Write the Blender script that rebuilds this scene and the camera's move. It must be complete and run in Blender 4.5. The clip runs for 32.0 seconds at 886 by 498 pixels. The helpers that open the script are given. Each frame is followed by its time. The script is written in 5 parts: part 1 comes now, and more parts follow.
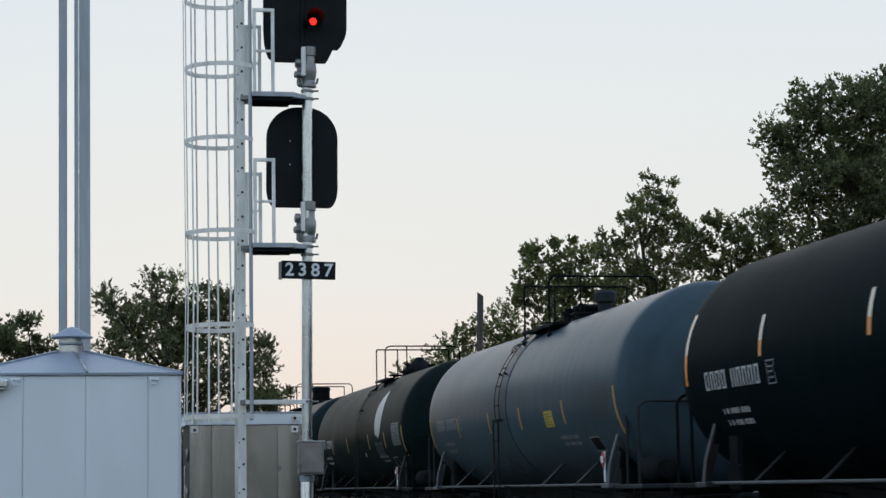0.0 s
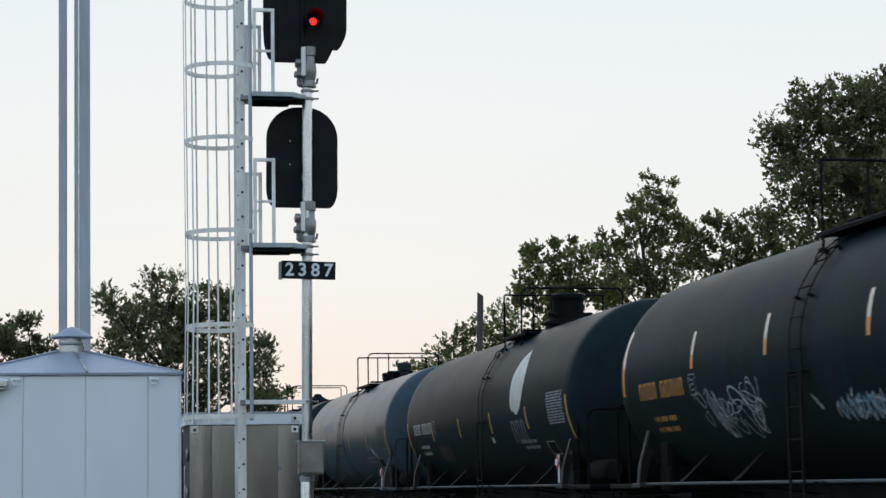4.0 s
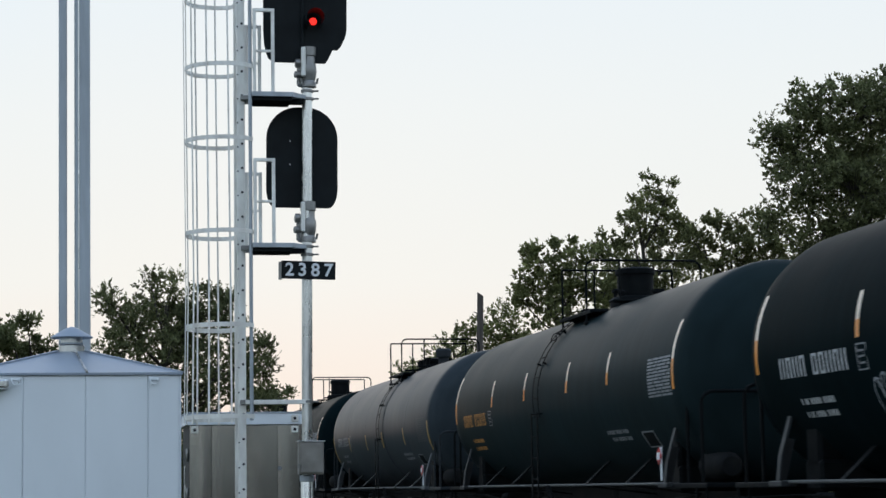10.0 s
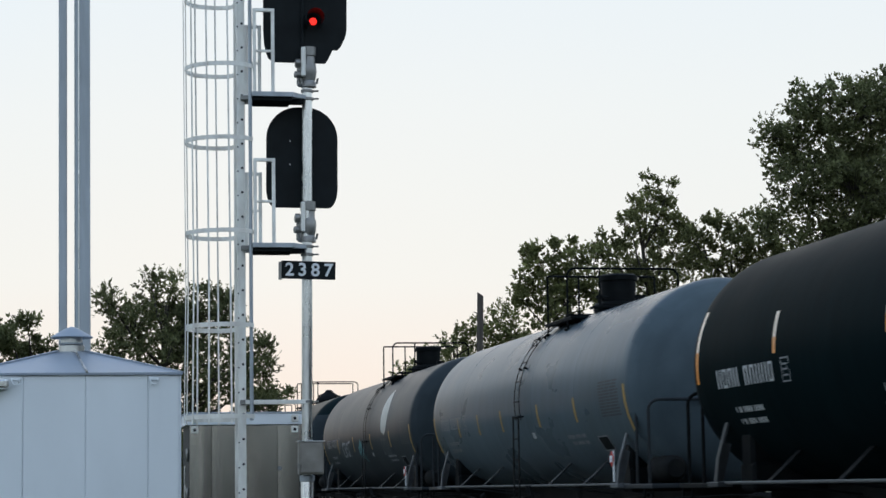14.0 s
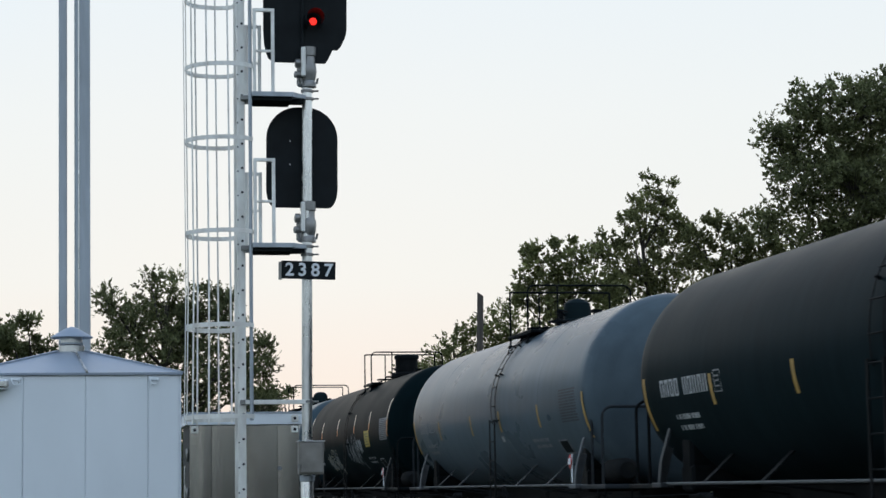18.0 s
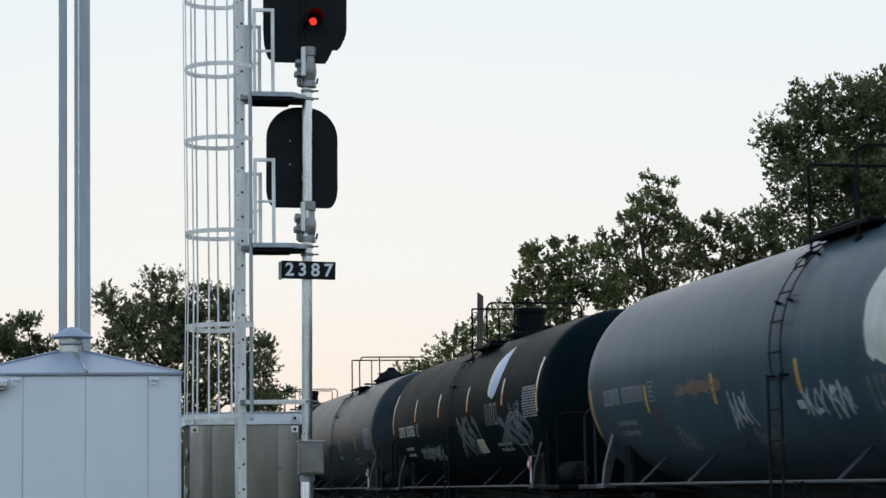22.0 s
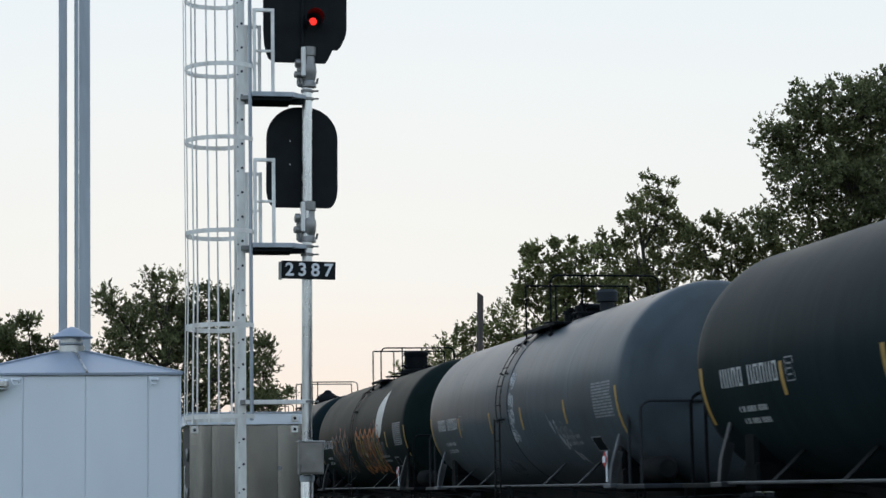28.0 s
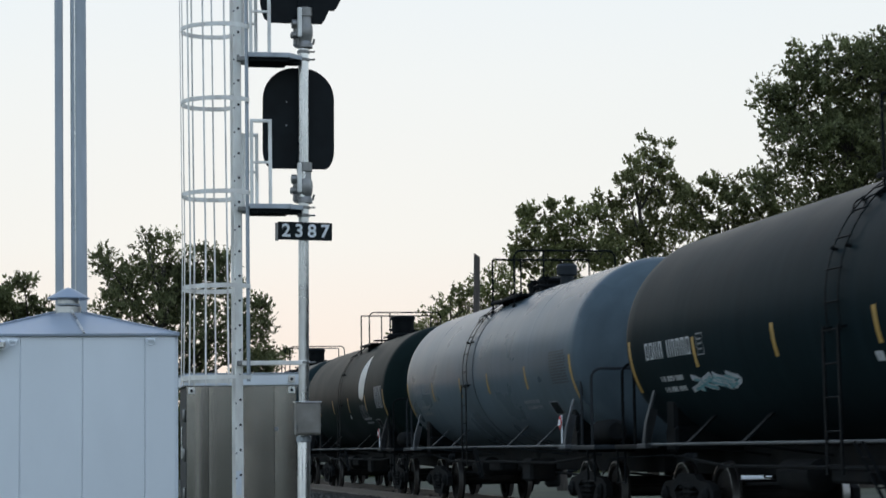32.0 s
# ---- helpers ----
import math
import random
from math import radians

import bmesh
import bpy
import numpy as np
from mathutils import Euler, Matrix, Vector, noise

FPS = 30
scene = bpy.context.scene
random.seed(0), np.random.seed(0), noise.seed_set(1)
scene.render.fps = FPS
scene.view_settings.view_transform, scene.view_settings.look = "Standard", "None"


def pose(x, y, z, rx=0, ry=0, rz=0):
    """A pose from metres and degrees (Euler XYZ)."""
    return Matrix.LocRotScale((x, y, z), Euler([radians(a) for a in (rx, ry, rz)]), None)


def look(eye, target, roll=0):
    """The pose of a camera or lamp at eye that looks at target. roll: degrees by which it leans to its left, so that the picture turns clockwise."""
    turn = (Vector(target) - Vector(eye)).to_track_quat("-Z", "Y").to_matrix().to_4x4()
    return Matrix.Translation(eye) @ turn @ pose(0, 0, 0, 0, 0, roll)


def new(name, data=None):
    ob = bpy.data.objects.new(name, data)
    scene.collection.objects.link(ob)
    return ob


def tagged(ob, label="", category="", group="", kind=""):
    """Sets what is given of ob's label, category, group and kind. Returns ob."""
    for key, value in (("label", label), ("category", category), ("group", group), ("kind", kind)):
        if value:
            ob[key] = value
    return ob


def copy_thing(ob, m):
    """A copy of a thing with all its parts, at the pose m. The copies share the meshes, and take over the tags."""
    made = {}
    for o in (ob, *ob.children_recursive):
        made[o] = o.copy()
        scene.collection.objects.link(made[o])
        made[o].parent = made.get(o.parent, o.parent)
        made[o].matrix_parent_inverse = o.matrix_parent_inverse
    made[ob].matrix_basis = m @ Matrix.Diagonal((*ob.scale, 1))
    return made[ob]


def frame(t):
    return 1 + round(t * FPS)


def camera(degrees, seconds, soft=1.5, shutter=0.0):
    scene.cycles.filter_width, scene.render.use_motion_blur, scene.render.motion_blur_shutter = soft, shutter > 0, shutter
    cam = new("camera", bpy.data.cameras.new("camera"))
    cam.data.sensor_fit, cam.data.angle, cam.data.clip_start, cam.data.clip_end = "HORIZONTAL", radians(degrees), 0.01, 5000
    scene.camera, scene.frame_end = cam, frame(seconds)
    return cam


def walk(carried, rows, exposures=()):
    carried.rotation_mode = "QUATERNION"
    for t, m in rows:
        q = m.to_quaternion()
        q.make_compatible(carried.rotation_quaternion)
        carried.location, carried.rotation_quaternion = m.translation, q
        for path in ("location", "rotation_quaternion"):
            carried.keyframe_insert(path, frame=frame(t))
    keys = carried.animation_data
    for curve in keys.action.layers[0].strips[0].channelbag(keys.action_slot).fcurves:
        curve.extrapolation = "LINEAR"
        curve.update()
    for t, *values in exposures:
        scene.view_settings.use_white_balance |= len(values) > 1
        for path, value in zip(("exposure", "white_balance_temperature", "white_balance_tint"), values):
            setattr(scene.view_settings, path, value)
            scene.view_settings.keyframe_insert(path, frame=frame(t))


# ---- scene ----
# The eye stands 1.6 m above the ground, the rails 0.45 m; the track runs along +y at x = XC.
EYE = Vector((0.0, 0.0, 1.6))
XC, RAIL, SPEED, PITCH = 9.87, 0.45, 13.12, 18.35
cam = camera(2 * math.degrees(math.atan(784 / 3620)), 32.0, soft=1.5, shutter=0.17)


def aim(yaw, pitch, roll=-0.852):
    """The camera's pose: degrees to the right of the track's direction and above the level."""
    a, b = radians(yaw), radians(pitch)
    return look(EYE, EYE + Vector((math.sin(a) * math.cos(b), math.cos(a) * math.cos(b), math.sin(b))), roll)


YAW, TILT, PX = 11.092, 6.638, math.degrees(1 / 3620)
walk(cam, [(t, aim(YAW - dx * PX, TILT + dy * PX)) for t, dx, dy in (
    (0.0, 0, 0), (15.0, 0, 0), (31.0, 0, 0), (31.2, 0, 0), (31.3, 0, 0), (31.4, 1, -2), (31.5, 3.5, -2), (31.6, -1, 0),
    (31.7, -2, -5), (31.8, -0.5, -23), (31.9, -3.5, -41), (32.0, -5, -69))],
    exposures=[(0.0, -0.12, 6470, 10), (0.5, -0.13, 6450, 10), (1.0, -0.30, 6400, 10), (1.6, -0.09, 6450, 10), (2.0, 0.0, 6500, 10), (32.0, 0.02, 6500, 10)])

# ---- light: the sky after sunset, brightest low over the track's far end ----
world = bpy.data.worlds.new("dusk_sky")
scene.world = world
world.use_nodes = True
wn, wl = world.node_tree.nodes, world.node_tree.links
sky = wn.new("ShaderNodeTexSky")
sky.sky_type = "NISHITA"
sky.sun_disc = False
sky.sun_elevation, sky.sun_rotation = radians(2.0), radians(6.0)
sky.altitude, sky.air_density, sky.dust_density, sky.ozone_density = 100, 1.0, 3.0, 1.0
wt, ws, wm = (wn.new("ShaderNode" + k) for k in ("TexCoord", "SeparateXYZ", "MixRGB"))
wl.new(wt.outputs["Generated"], ws.inputs[0])
FRONT = ((0.0, (0.97, 0.76, 0.64)), (0.05, (0.915, 0.845, 0.775)), (0.10, (0.885, 0.90, 0.87)), (0.18, (0.865, 0.91, 0.915)), (0.30, (0.79, 0.89, 0.97)), (1.0, (0.46, 0.64, 0.95)))
BACK = ((0.0, (0.12, 0.15, 0.16)), (0.05, (0.30, 0.38, 0.43)), (0.13, (0.70, 0.85, 0.95)), (0.3, (0.80, 0.95, 1.08)), (0.6, (0.62, 0.80, 1.06)), (1.0, (0.46, 0.64, 0.93)))
ramps = []
for steps in (FRONT, BACK):
    wr = wn.new("ShaderNodeValToRGB")
    wr.color_ramp.elements[1].position, wr.color_ramp.elements[1].color = 1.0, (*steps[-1][1], 1)
    wr.color_ramp.elements[0].position, wr.color_ramp.elements[0].color = 0.0, (*steps[0][1], 1)
    for pos, col in steps[1:-1]:
        wr.color_ramp.elements.new(pos).color = (*col, 1)
    wl.new(ws.outputs["Z"], wr.inputs[0])
    ramps.append(wr)
side, glow_mix = wn.new("ShaderNodeMapRange"), wn.new("ShaderNodeMixRGB")
side.interpolation_type = "SMOOTHSTEP"
side.inputs[1].default_value, side.inputs[2].default_value = 0.83, 0.925
west = wn.new("ShaderNodeVectorMath")
west.operation = "DOT_PRODUCT"
west.inputs[1].default_value = (math.sin(radians(20)), math.cos(radians(20)), 0.0)
wl.new(wt.outputs["Generated"], west.inputs[0])
wl.new(west.outputs["Value"], side.inputs[0])
wl.new(side.outputs[0], glow_mix.inputs[0])
wl.new(ramps[1].outputs[0], glow_mix.inputs[1])
wl.new(ramps[0].outputs[0], glow_mix.inputs[2])
wm.inputs[0].default_value = 0.98
sc = wn.new("ShaderNodeMixRGB")
sc.blend_type = "MULTIPLY"
sc.inputs[0].default_value = 1.0
sc.inputs[2].default_value = (0.12, 0.12, 0.12, 1)
wl.new(sky.outputs[0], sc.inputs[1])
wl.new(sc.outputs[0], wm.inputs[1])
wl.new(glow_mix.outputs[0], wm.inputs[2])
wl.new(wm.outputs[0], wn["Background"].inputs["Color"])
wn["Background"].inputs["Strength"].default_value = 1.0

sun = new("sun", bpy.data.lights.new("sun", "SUN"))
sun.data.energy, sun.data.angle, sun.data.color = 0.15, radians(40), (1.0, 0.85, 0.72)
sun.matrix_world = look((0, 0, 0), (-math.sin(radians(6)), -math.cos(radians(6)), -0.25))


# ---- materials ----
def material(name, color, rough=0.6, metal=0.0, vary=0.25, scale=3.0, fine=40.0, bump=0.15, dirt=None, dirt_amount=0.35, spec=0.5, stretch=(1, 1, 1), rand=0.0):
    """A painted or natural surface: base colour with broad stains, fine grain, uneven gloss and relief."""
    m = bpy.data.materials.new(name)
    m.use_nodes = True
    n, l = m.node_tree.nodes, m.node_tree.links
    p = n["Principled BSDF"]
    tc, mp = n.new("ShaderNodeTexCoord"), n.new("ShaderNodeMapping")
    mp.inputs["Scale"].default_value = stretch
    l.new(tc.outputs["Object"], mp.inputs[0])
    big, small = n.new("ShaderNodeTexNoise"), n.new("ShaderNodeTexNoise")
    for t, s, d in ((big, scale, 5), (small, fine, 3)):
        t.inputs["Scale"].default_value, t.inputs["Detail"].default_value = s, d
        l.new(mp.outputs[0], t.inputs["Vector"])
    ramp = n.new("ShaderNodeValToRGB")
    ramp.color_ramp.elements[0].position, ramp.color_ramp.elements[1].position = 0.3, 0.75
    lo, hi = [c * (1 - vary) for c in color], [min(1, c * (1 + vary)) for c in color]
    ramp.color_ramp.elements[0].color, ramp.color_ramp.elements[1].color = (*lo, 1), (*hi, 1)
    l.new(big.outputs["Fac"], ramp.inputs[0])
    out = ramp.outputs[0]
    if dirt:
        st, mx = n.new("ShaderNodeValToRGB"), n.new("ShaderNodeMixRGB")
        st.color_ramp.elements[0].position, st.color_ramp.elements[1].position = 0.48, 0.72
        st.color_ramp.elements[0].color, st.color_ramp.elements[1].color = (0, 0, 0, 1), (dirt_amount,) * 3 + (1,)
        b2 = n.new("ShaderNodeTexNoise")
        b2.inputs["Scale"].default_value, b2.inputs["Detail"].default_value = scale * 0.6, 8
        l.new(mp.outputs[0], b2.inputs["Vector"])
        l.new(b2.outputs["Fac"], st.inputs[0])
        l.new(st.outputs[0], mx.inputs[0])
        l.new(out, mx.inputs[1])
        mx.inputs[2].default_value = (*dirt, 1)
        out = mx.outputs[0]
    if rand:
        oi, hs = n.new("ShaderNodeObjectInfo"), n.new("ShaderNodeHueSaturation")
        mr = n.new("ShaderNodeMapRange")
        mr.inputs[3].default_value, mr.inputs[4].default_value = 1 - rand, 1 + rand
        l.new(oi.outputs["Random"], mr.inputs[0])
        l.new(mr.outputs[0], hs.inputs["Value"])
        l.new(out, hs.inputs["Color"])
        out = hs.outputs[0]
    l.new(out, p.inputs["Base Color"])
    rr = n.new("ShaderNodeMapRange")
    rr.inputs[3].default_value, rr.inputs[4].default_value = max(0.05, rough - 0.1), min(1, rough + 0.12)
    l.new(big.outputs["Fac"], rr.inputs[0])
    l.new(rr.outputs[0], p.inputs["Roughness"])
    p.inputs["Metallic"].default_value = metal
    p.inputs["Specular IOR Level"].default_value = spec
    if bump:
        bp = n.new("ShaderNodeBump")
        bp.inputs["Strength"].default_value, bp.inputs["Distance"].default_value = bump, 0.01
        l.new(small.outputs["Fac"], bp.inputs["Height"])
        l.new(bp.outputs[0], p.inputs["Normal"])
    return m


def leaf_material(name, color):
    m = material(name, color, rough=0.65, vary=0.45, scale=1.2, fine=9, bump=0, spec=0.25)
    n, l = m.node_tree.nodes, m.node_tree.links
    p = n["Principled BSDF"]
    geo, hs, mr = n.new("ShaderNodeNewGeometry"), n.new("ShaderNodeHueSaturation"), n.new("ShaderNodeMapRange")
    mr.inputs[3].default_value, mr.inputs[4].default_value = 0.55, 1.5
    l.new(geo.outputs["Random Per Island"], mr.inputs[0])
    l.new(mr.outputs[0], hs.inputs["Value"])
    l.new(p.inputs["Base Color"].links[0].from_socket, hs.inputs["Color"])
    l.new(hs.outputs[0], p.inputs["Base Color"])
    tr, mix = n.new("ShaderNodeBsdfTranslucent"), n.new("ShaderNodeMixShader")
    l.new(hs.outputs[0], tr.inputs["Color"])
    mix.inputs[0].default_value = 0.48
    l.new(p.outputs[0], mix.inputs[1])
    l.new(tr.outputs[0], mix.inputs[2])
    l.new(mix.outputs[0], n["Material Output"].inputs["Surface"])
    return m


def glow(name, color, strength):
    m = bpy.data.materials.new(name)
    m.use_nodes = True
    p = m.node_tree.nodes["Principled BSDF"]
    p.inputs["Base Color"].default_value = (*color, 1)
    p.inputs["Emission Color"].default_value = (*color, 1)
    p.inputs["Emission Strength"].default_value = strength
    return m


GALV = material("galvanised_steel", (0.74, 0.725, 0.70), 0.27, 1.0, 0.16, 6, 60, 0.06, dirt=(0.42, 0.42, 0.42), dirt_amount=0.5, stretch=(1, 1, 0.3))
GALV_DULL = material("weathered_galvanised_steel", (0.42, 0.455, 0.49), 0.55, 0.45, 0.18, 8, 70, 0.1, stretch=(1, 1, 0.15))
ALU = material("ladder_aluminium", (0.93, 0.88, 0.815), 0.46, 0.2, 0.16, 7, 80, 0.08, dirt=(0.48, 0.46, 0.43), dirt_amount=0.4, stretch=(1, 1, 0.4))
SHEET = material("brushed_aluminium_sheet", (0.545, 0.505, 0.455), 0.12, 1.0, 0.16, 1.1, 90, 0.02, stretch=(1, 1, 0.2))
WHITE = material("white_enamelled_steel", (0.845, 0.885, 0.92), 0.45, 0, 0.05, 1.2, 50, 0.04, dirt=(0.5, 0.52, 0.54), dirt_amount=0.2, stretch=(1, 1, 0.35))
ROOF = material("roof_sheet", (0.30, 0.35, 0.42), 0.45, 0.3, 0.1, 2, 50, 0.06, dirt=(0.3, 0.32, 0.34))
SIGNAL_BLACK = material("matt_black_signal_paint", (0.009, 0.012, 0.014), 0.5, 0, 0.3, 5, 60, 0.06, spec=0.14)
CAST = material("cast_aluminium", (0.27, 0.265, 0.255), 0.4, 0.8, 0.2, 9, 90, 0.2)
SIGN_WHITE = material("sign_white", (0.8, 0.82, 0.84), 0.5, 0, 0.05, 20, 90, 0.0)
RED_GLOW = glow("red_signal_lamp", (1.0, 0.030, 0.022), 1.6)
LENS = material("dark_lens_glass", (0.02, 0.02, 0.022), 0.12, 0, 0.1, 10, 50, 0)
IRON = material("grimy_truck_iron", (0.012, 0.013, 0.0135), 0.8, 0.0, 0.35, 4, 40, 0.3, dirt=(0.024, 0.021, 0.018), dirt_amount=0.5, spec=0.1)
BLACK_STEEL = material("black_painted_steel", (0.0055, 0.007, 0.008), 0.6, 0, 0.3, 4, 40, 0.15, dirt=(0.018, 0.018, 0.018), dirt_amount=0.4, spec=0.06)
GREY_STEEL = material("grey_painted_steel", (0.026, 0.031, 0.036), 0.6, 0, 0.25, 4, 40, 0.15, dirt=(0.03, 0.028, 0.025), dirt_amount=0.5, spec=0.15)
TREAD = material("polished_wheel_tread", (0.32, 0.31, 0.30), 0.33, 1.0, 0.08, 6, 40, 0.03)
RAILSTEEL = material("rail_steel", (0.16, 0.13, 0.11), 0.5, 0.6, 0.25, 3, 40, 0.15)
TIMBER = material("creosoted_timber", (0.07, 0.055, 0.045), 0.9, 0, 0.4, 3, 30, 0.5, stretch=(0.3, 3, 3), rand=0.3)
OLD_WOOD = material("weathered_pole_wood", (0.09, 0.075, 0.065), 0.9, 0, 0.3, 2, 30, 0.4, stretch=(3, 3, 0.3))
BALLAST = material("oily_ballast_stone", (0.060, 0.058, 0.055), 0.95, 0, 0.45, 9, 26, 1.0, dirt=(0.05, 0.042, 0.034))
BARK = material("bark", (0.06, 0.05, 0.042), 0.95, 0, 0.35, 4, 25, 0.8, stretch=(2, 2, 0.4))
LEAF_A = leaf_material("leaf_green", (0.185, 0.195, 0.078))
LEAF_B = leaf_material("leaf_deep_green", (0.160, 0.172, 0.078))
LEAF_C = leaf_material("leaf_olive", (0.20, 0.205, 0.088))
STRIPE_W = material("white_reflective_film", (0.82, 0.68, 0.52), 0.35, 0, 0.08, 9, 60, 0)
STRIPE_Y = material("yellow_reflective_film", (0.80, 0.28, 0.02), 0.35, 0, 0.12, 9, 60, 0)
STRIPE_D = material("faded_yellow_film", (0.45, 0.27, 0.06), 0.45, 0, 0.2, 9, 60, 0)
PAINT_W = material("white_stencil_paint", (0.52, 0.53, 0.53), 0.6, 0, 0.2, 9, 60, 0)
PAINT_G = material("worn_grey_stencil_paint", (0.26, 0.27, 0.28), 0.6, 0, 0.3, 9, 60, 0)
PAINT_D = material("ghost_stencil_paint", (0.12, 0.125, 0.13), 0.7, 0, 0.4, 9, 60, 0)
PAINT_K = material("dark_stencil_paint", (0.05, 0.055, 0.06), 0.6, 0, 0.3, 9, 60, 0)
PAINT_O = material("orange_stencil_paint", (0.55, 0.24, 0.05), 0.6, 0, 0.2, 9, 60, 0)
LOGO_W = material("pale_leaf_paint", (0.62, 0.60, 0.54), 0.5, 0, 0.15, 3, 40, 0)
LOGO_B = material("blue_leaf_paint", (0.42, 0.50, 0.66), 0.5, 0, 0.15, 3, 40, 0)
NOTE_Y = material("yellow_notice", (0.50, 0.37, 0.05), 0.5, 0, 0.12, 6, 60, 0)
NOTE_P = material("pale_notice", (0.55, 0.52, 0.40), 0.5, 0, 0.12, 6, 60, 0)
NOTE_R = material("red_placard", (0.55, 0.05, 0.04), 0.5, 0, 0.12, 6, 60, 0)
CAR_PAINT = material("dark_car_paint", (0.02, 0.022, 0.026), 0.25, 0, 0.1, 2, 40, 0)
PALE_PAINT = material("silver_car_paint", (0.35, 0.36, 0.37), 0.3, 0.3, 0.08, 2, 40, 0)
BOX_GREY = material("warm_grey_box_paint", (0.27, 0.25, 0.222), 0.55, 0.2, 0.2, 6, 60, 0.1, dirt=(0.15, 0.13, 0.115))
# near-black base colour holds the shadow on the cabinet's side facing the hut
SIDE_SHADOW = material("shadowed_cabinet_side", (0.045, 0.047, 0.046), 0.6, 0, 0.2, 4, 50, 0.1, spec=0.2)
CONCRETE = material("stained_concrete", (0.15, 0.147, 0.14), 0.9, 0, 0.2, 0.6, 20, 0.3, dirt=(0.2, 0.19, 0.17))
TYRE = material("tyre_rubber", (0.015, 0.015, 0.015), 0.85, 0, 0.2, 6, 40, 0.2)
SPRAY = {k: material("spray_" + k, c, 0.6, 0, 0.3, 6, 60, 0) for k, c in dict(
    pale=(0.34, 0.33, 0.25), green=(0.12, 0.25, 0.12), white=(0.42, 0.44, 0.46), grey=(0.15, 0.165, 0.175), red=(0.20, 0.05, 0.035), night=(0.012, 0.028, 0.036), slate=(0.05, 0.06, 0.07), blue=(0.16, 0.30, 0.42), teal=(0.10, 0.28, 0.30), orange=(0.45, 0.15, 0.03),
    yellow=(0.45, 0.27, 0.03), brown=(0.16, 0.10, 0.07)).items()}


def tank_paint(name, color, grime, amount, rough, spec):
    """Paint on a tank shell: grime patches, run-down streaks round the shell and a soft sheen."""
    m = material(name, color, rough, 0, 0.24, 0.7, 22, 0.06, dirt=grime, dirt_amount=amount, spec=spec, stretch=(1, 0.6, 1))
    n, l = m.node_tree.nodes, m.node_tree.links
    p = n["Principled BSDF"]
    tc, mp, st, mr, hs = (n.new("ShaderNode" + k) for k in ("TexCoord", "Mapping", "TexNoise", "MapRange", "HueSaturation"))
    mp.inputs["Scale"].default_value = (0.6, 3.2, 0.6)
    st.inputs["Scale"].default_value, st.inputs["Detail"].default_value = 1.6, 6
    mr.inputs[1].default_value, mr.inputs[2].default_value = 0.35, 0.68
    mr.inputs[3].default_value, mr.inputs[4].default_value = 0.91, 1.10
    l.new(tc.outputs["Object"], mp.inputs[0])
    l.new(mp.outputs[0], st.inputs["Vector"])
    l.new(st.outputs["Fac"], mr.inputs[0])
    l.new(mr.outputs[0], hs.inputs["Value"])
    l.new(p.inputs["Base Color"].links[0].from_socket, hs.inputs["Color"])
    l.new(hs.outputs[0], p.inputs["Base Color"])
    return m


PAINTS = dict(
    black=tank_paint("tank_black", (0.0048, 0.0115, 0.0135), (0.0080, 0.0125, 0.0135), 0.6, 0.36, 0.003),
    navy=tank_paint("tank_blue_black", (0.0105, 0.0195, 0.0225), (0.0130, 0.0200, 0.0210), 0.6, 0.34, 0.007),
    olive=tank_paint("tank_olive_black", (0.0105, 0.0185, 0.0180), (0.0145, 0.0200, 0.0180), 0.6, 0.38, 0.006),
    dark=tank_paint("tank_dark_grey", (0.0165, 0.0280, 0.0310), (0.0170, 0.0240, 0.0236), 0.6, 0.34, 0.009),
    dim=tank_paint("tank_dull_grey", (0.025, 0.039, 0.042), (0.024, 0.033, 0.032), 0.6, 0.33, 0.013),
    mid=tank_paint("tank_mid_grey", (0.040, 0.051, 0.059), (0.036, 0.041, 0.042), 0.6, 0.32, 0.018),
    grey=tank_paint("tank_grey", (0.078, 0.097, 0.110), (0.066, 0.066, 0.058), 0.6, 0.30, 0.04),
    blue=tank_paint("tank_blue_grey", (0.060, 0.092, 0.113), (0.054, 0.072, 0.078), 0.6, 0.30, 0.032),
    light=tank_paint("tank_light_grey", (0.092, 0.123, 0.145), (0.078, 0.094, 0.099), 0.6, 0.28, 0.042),
)


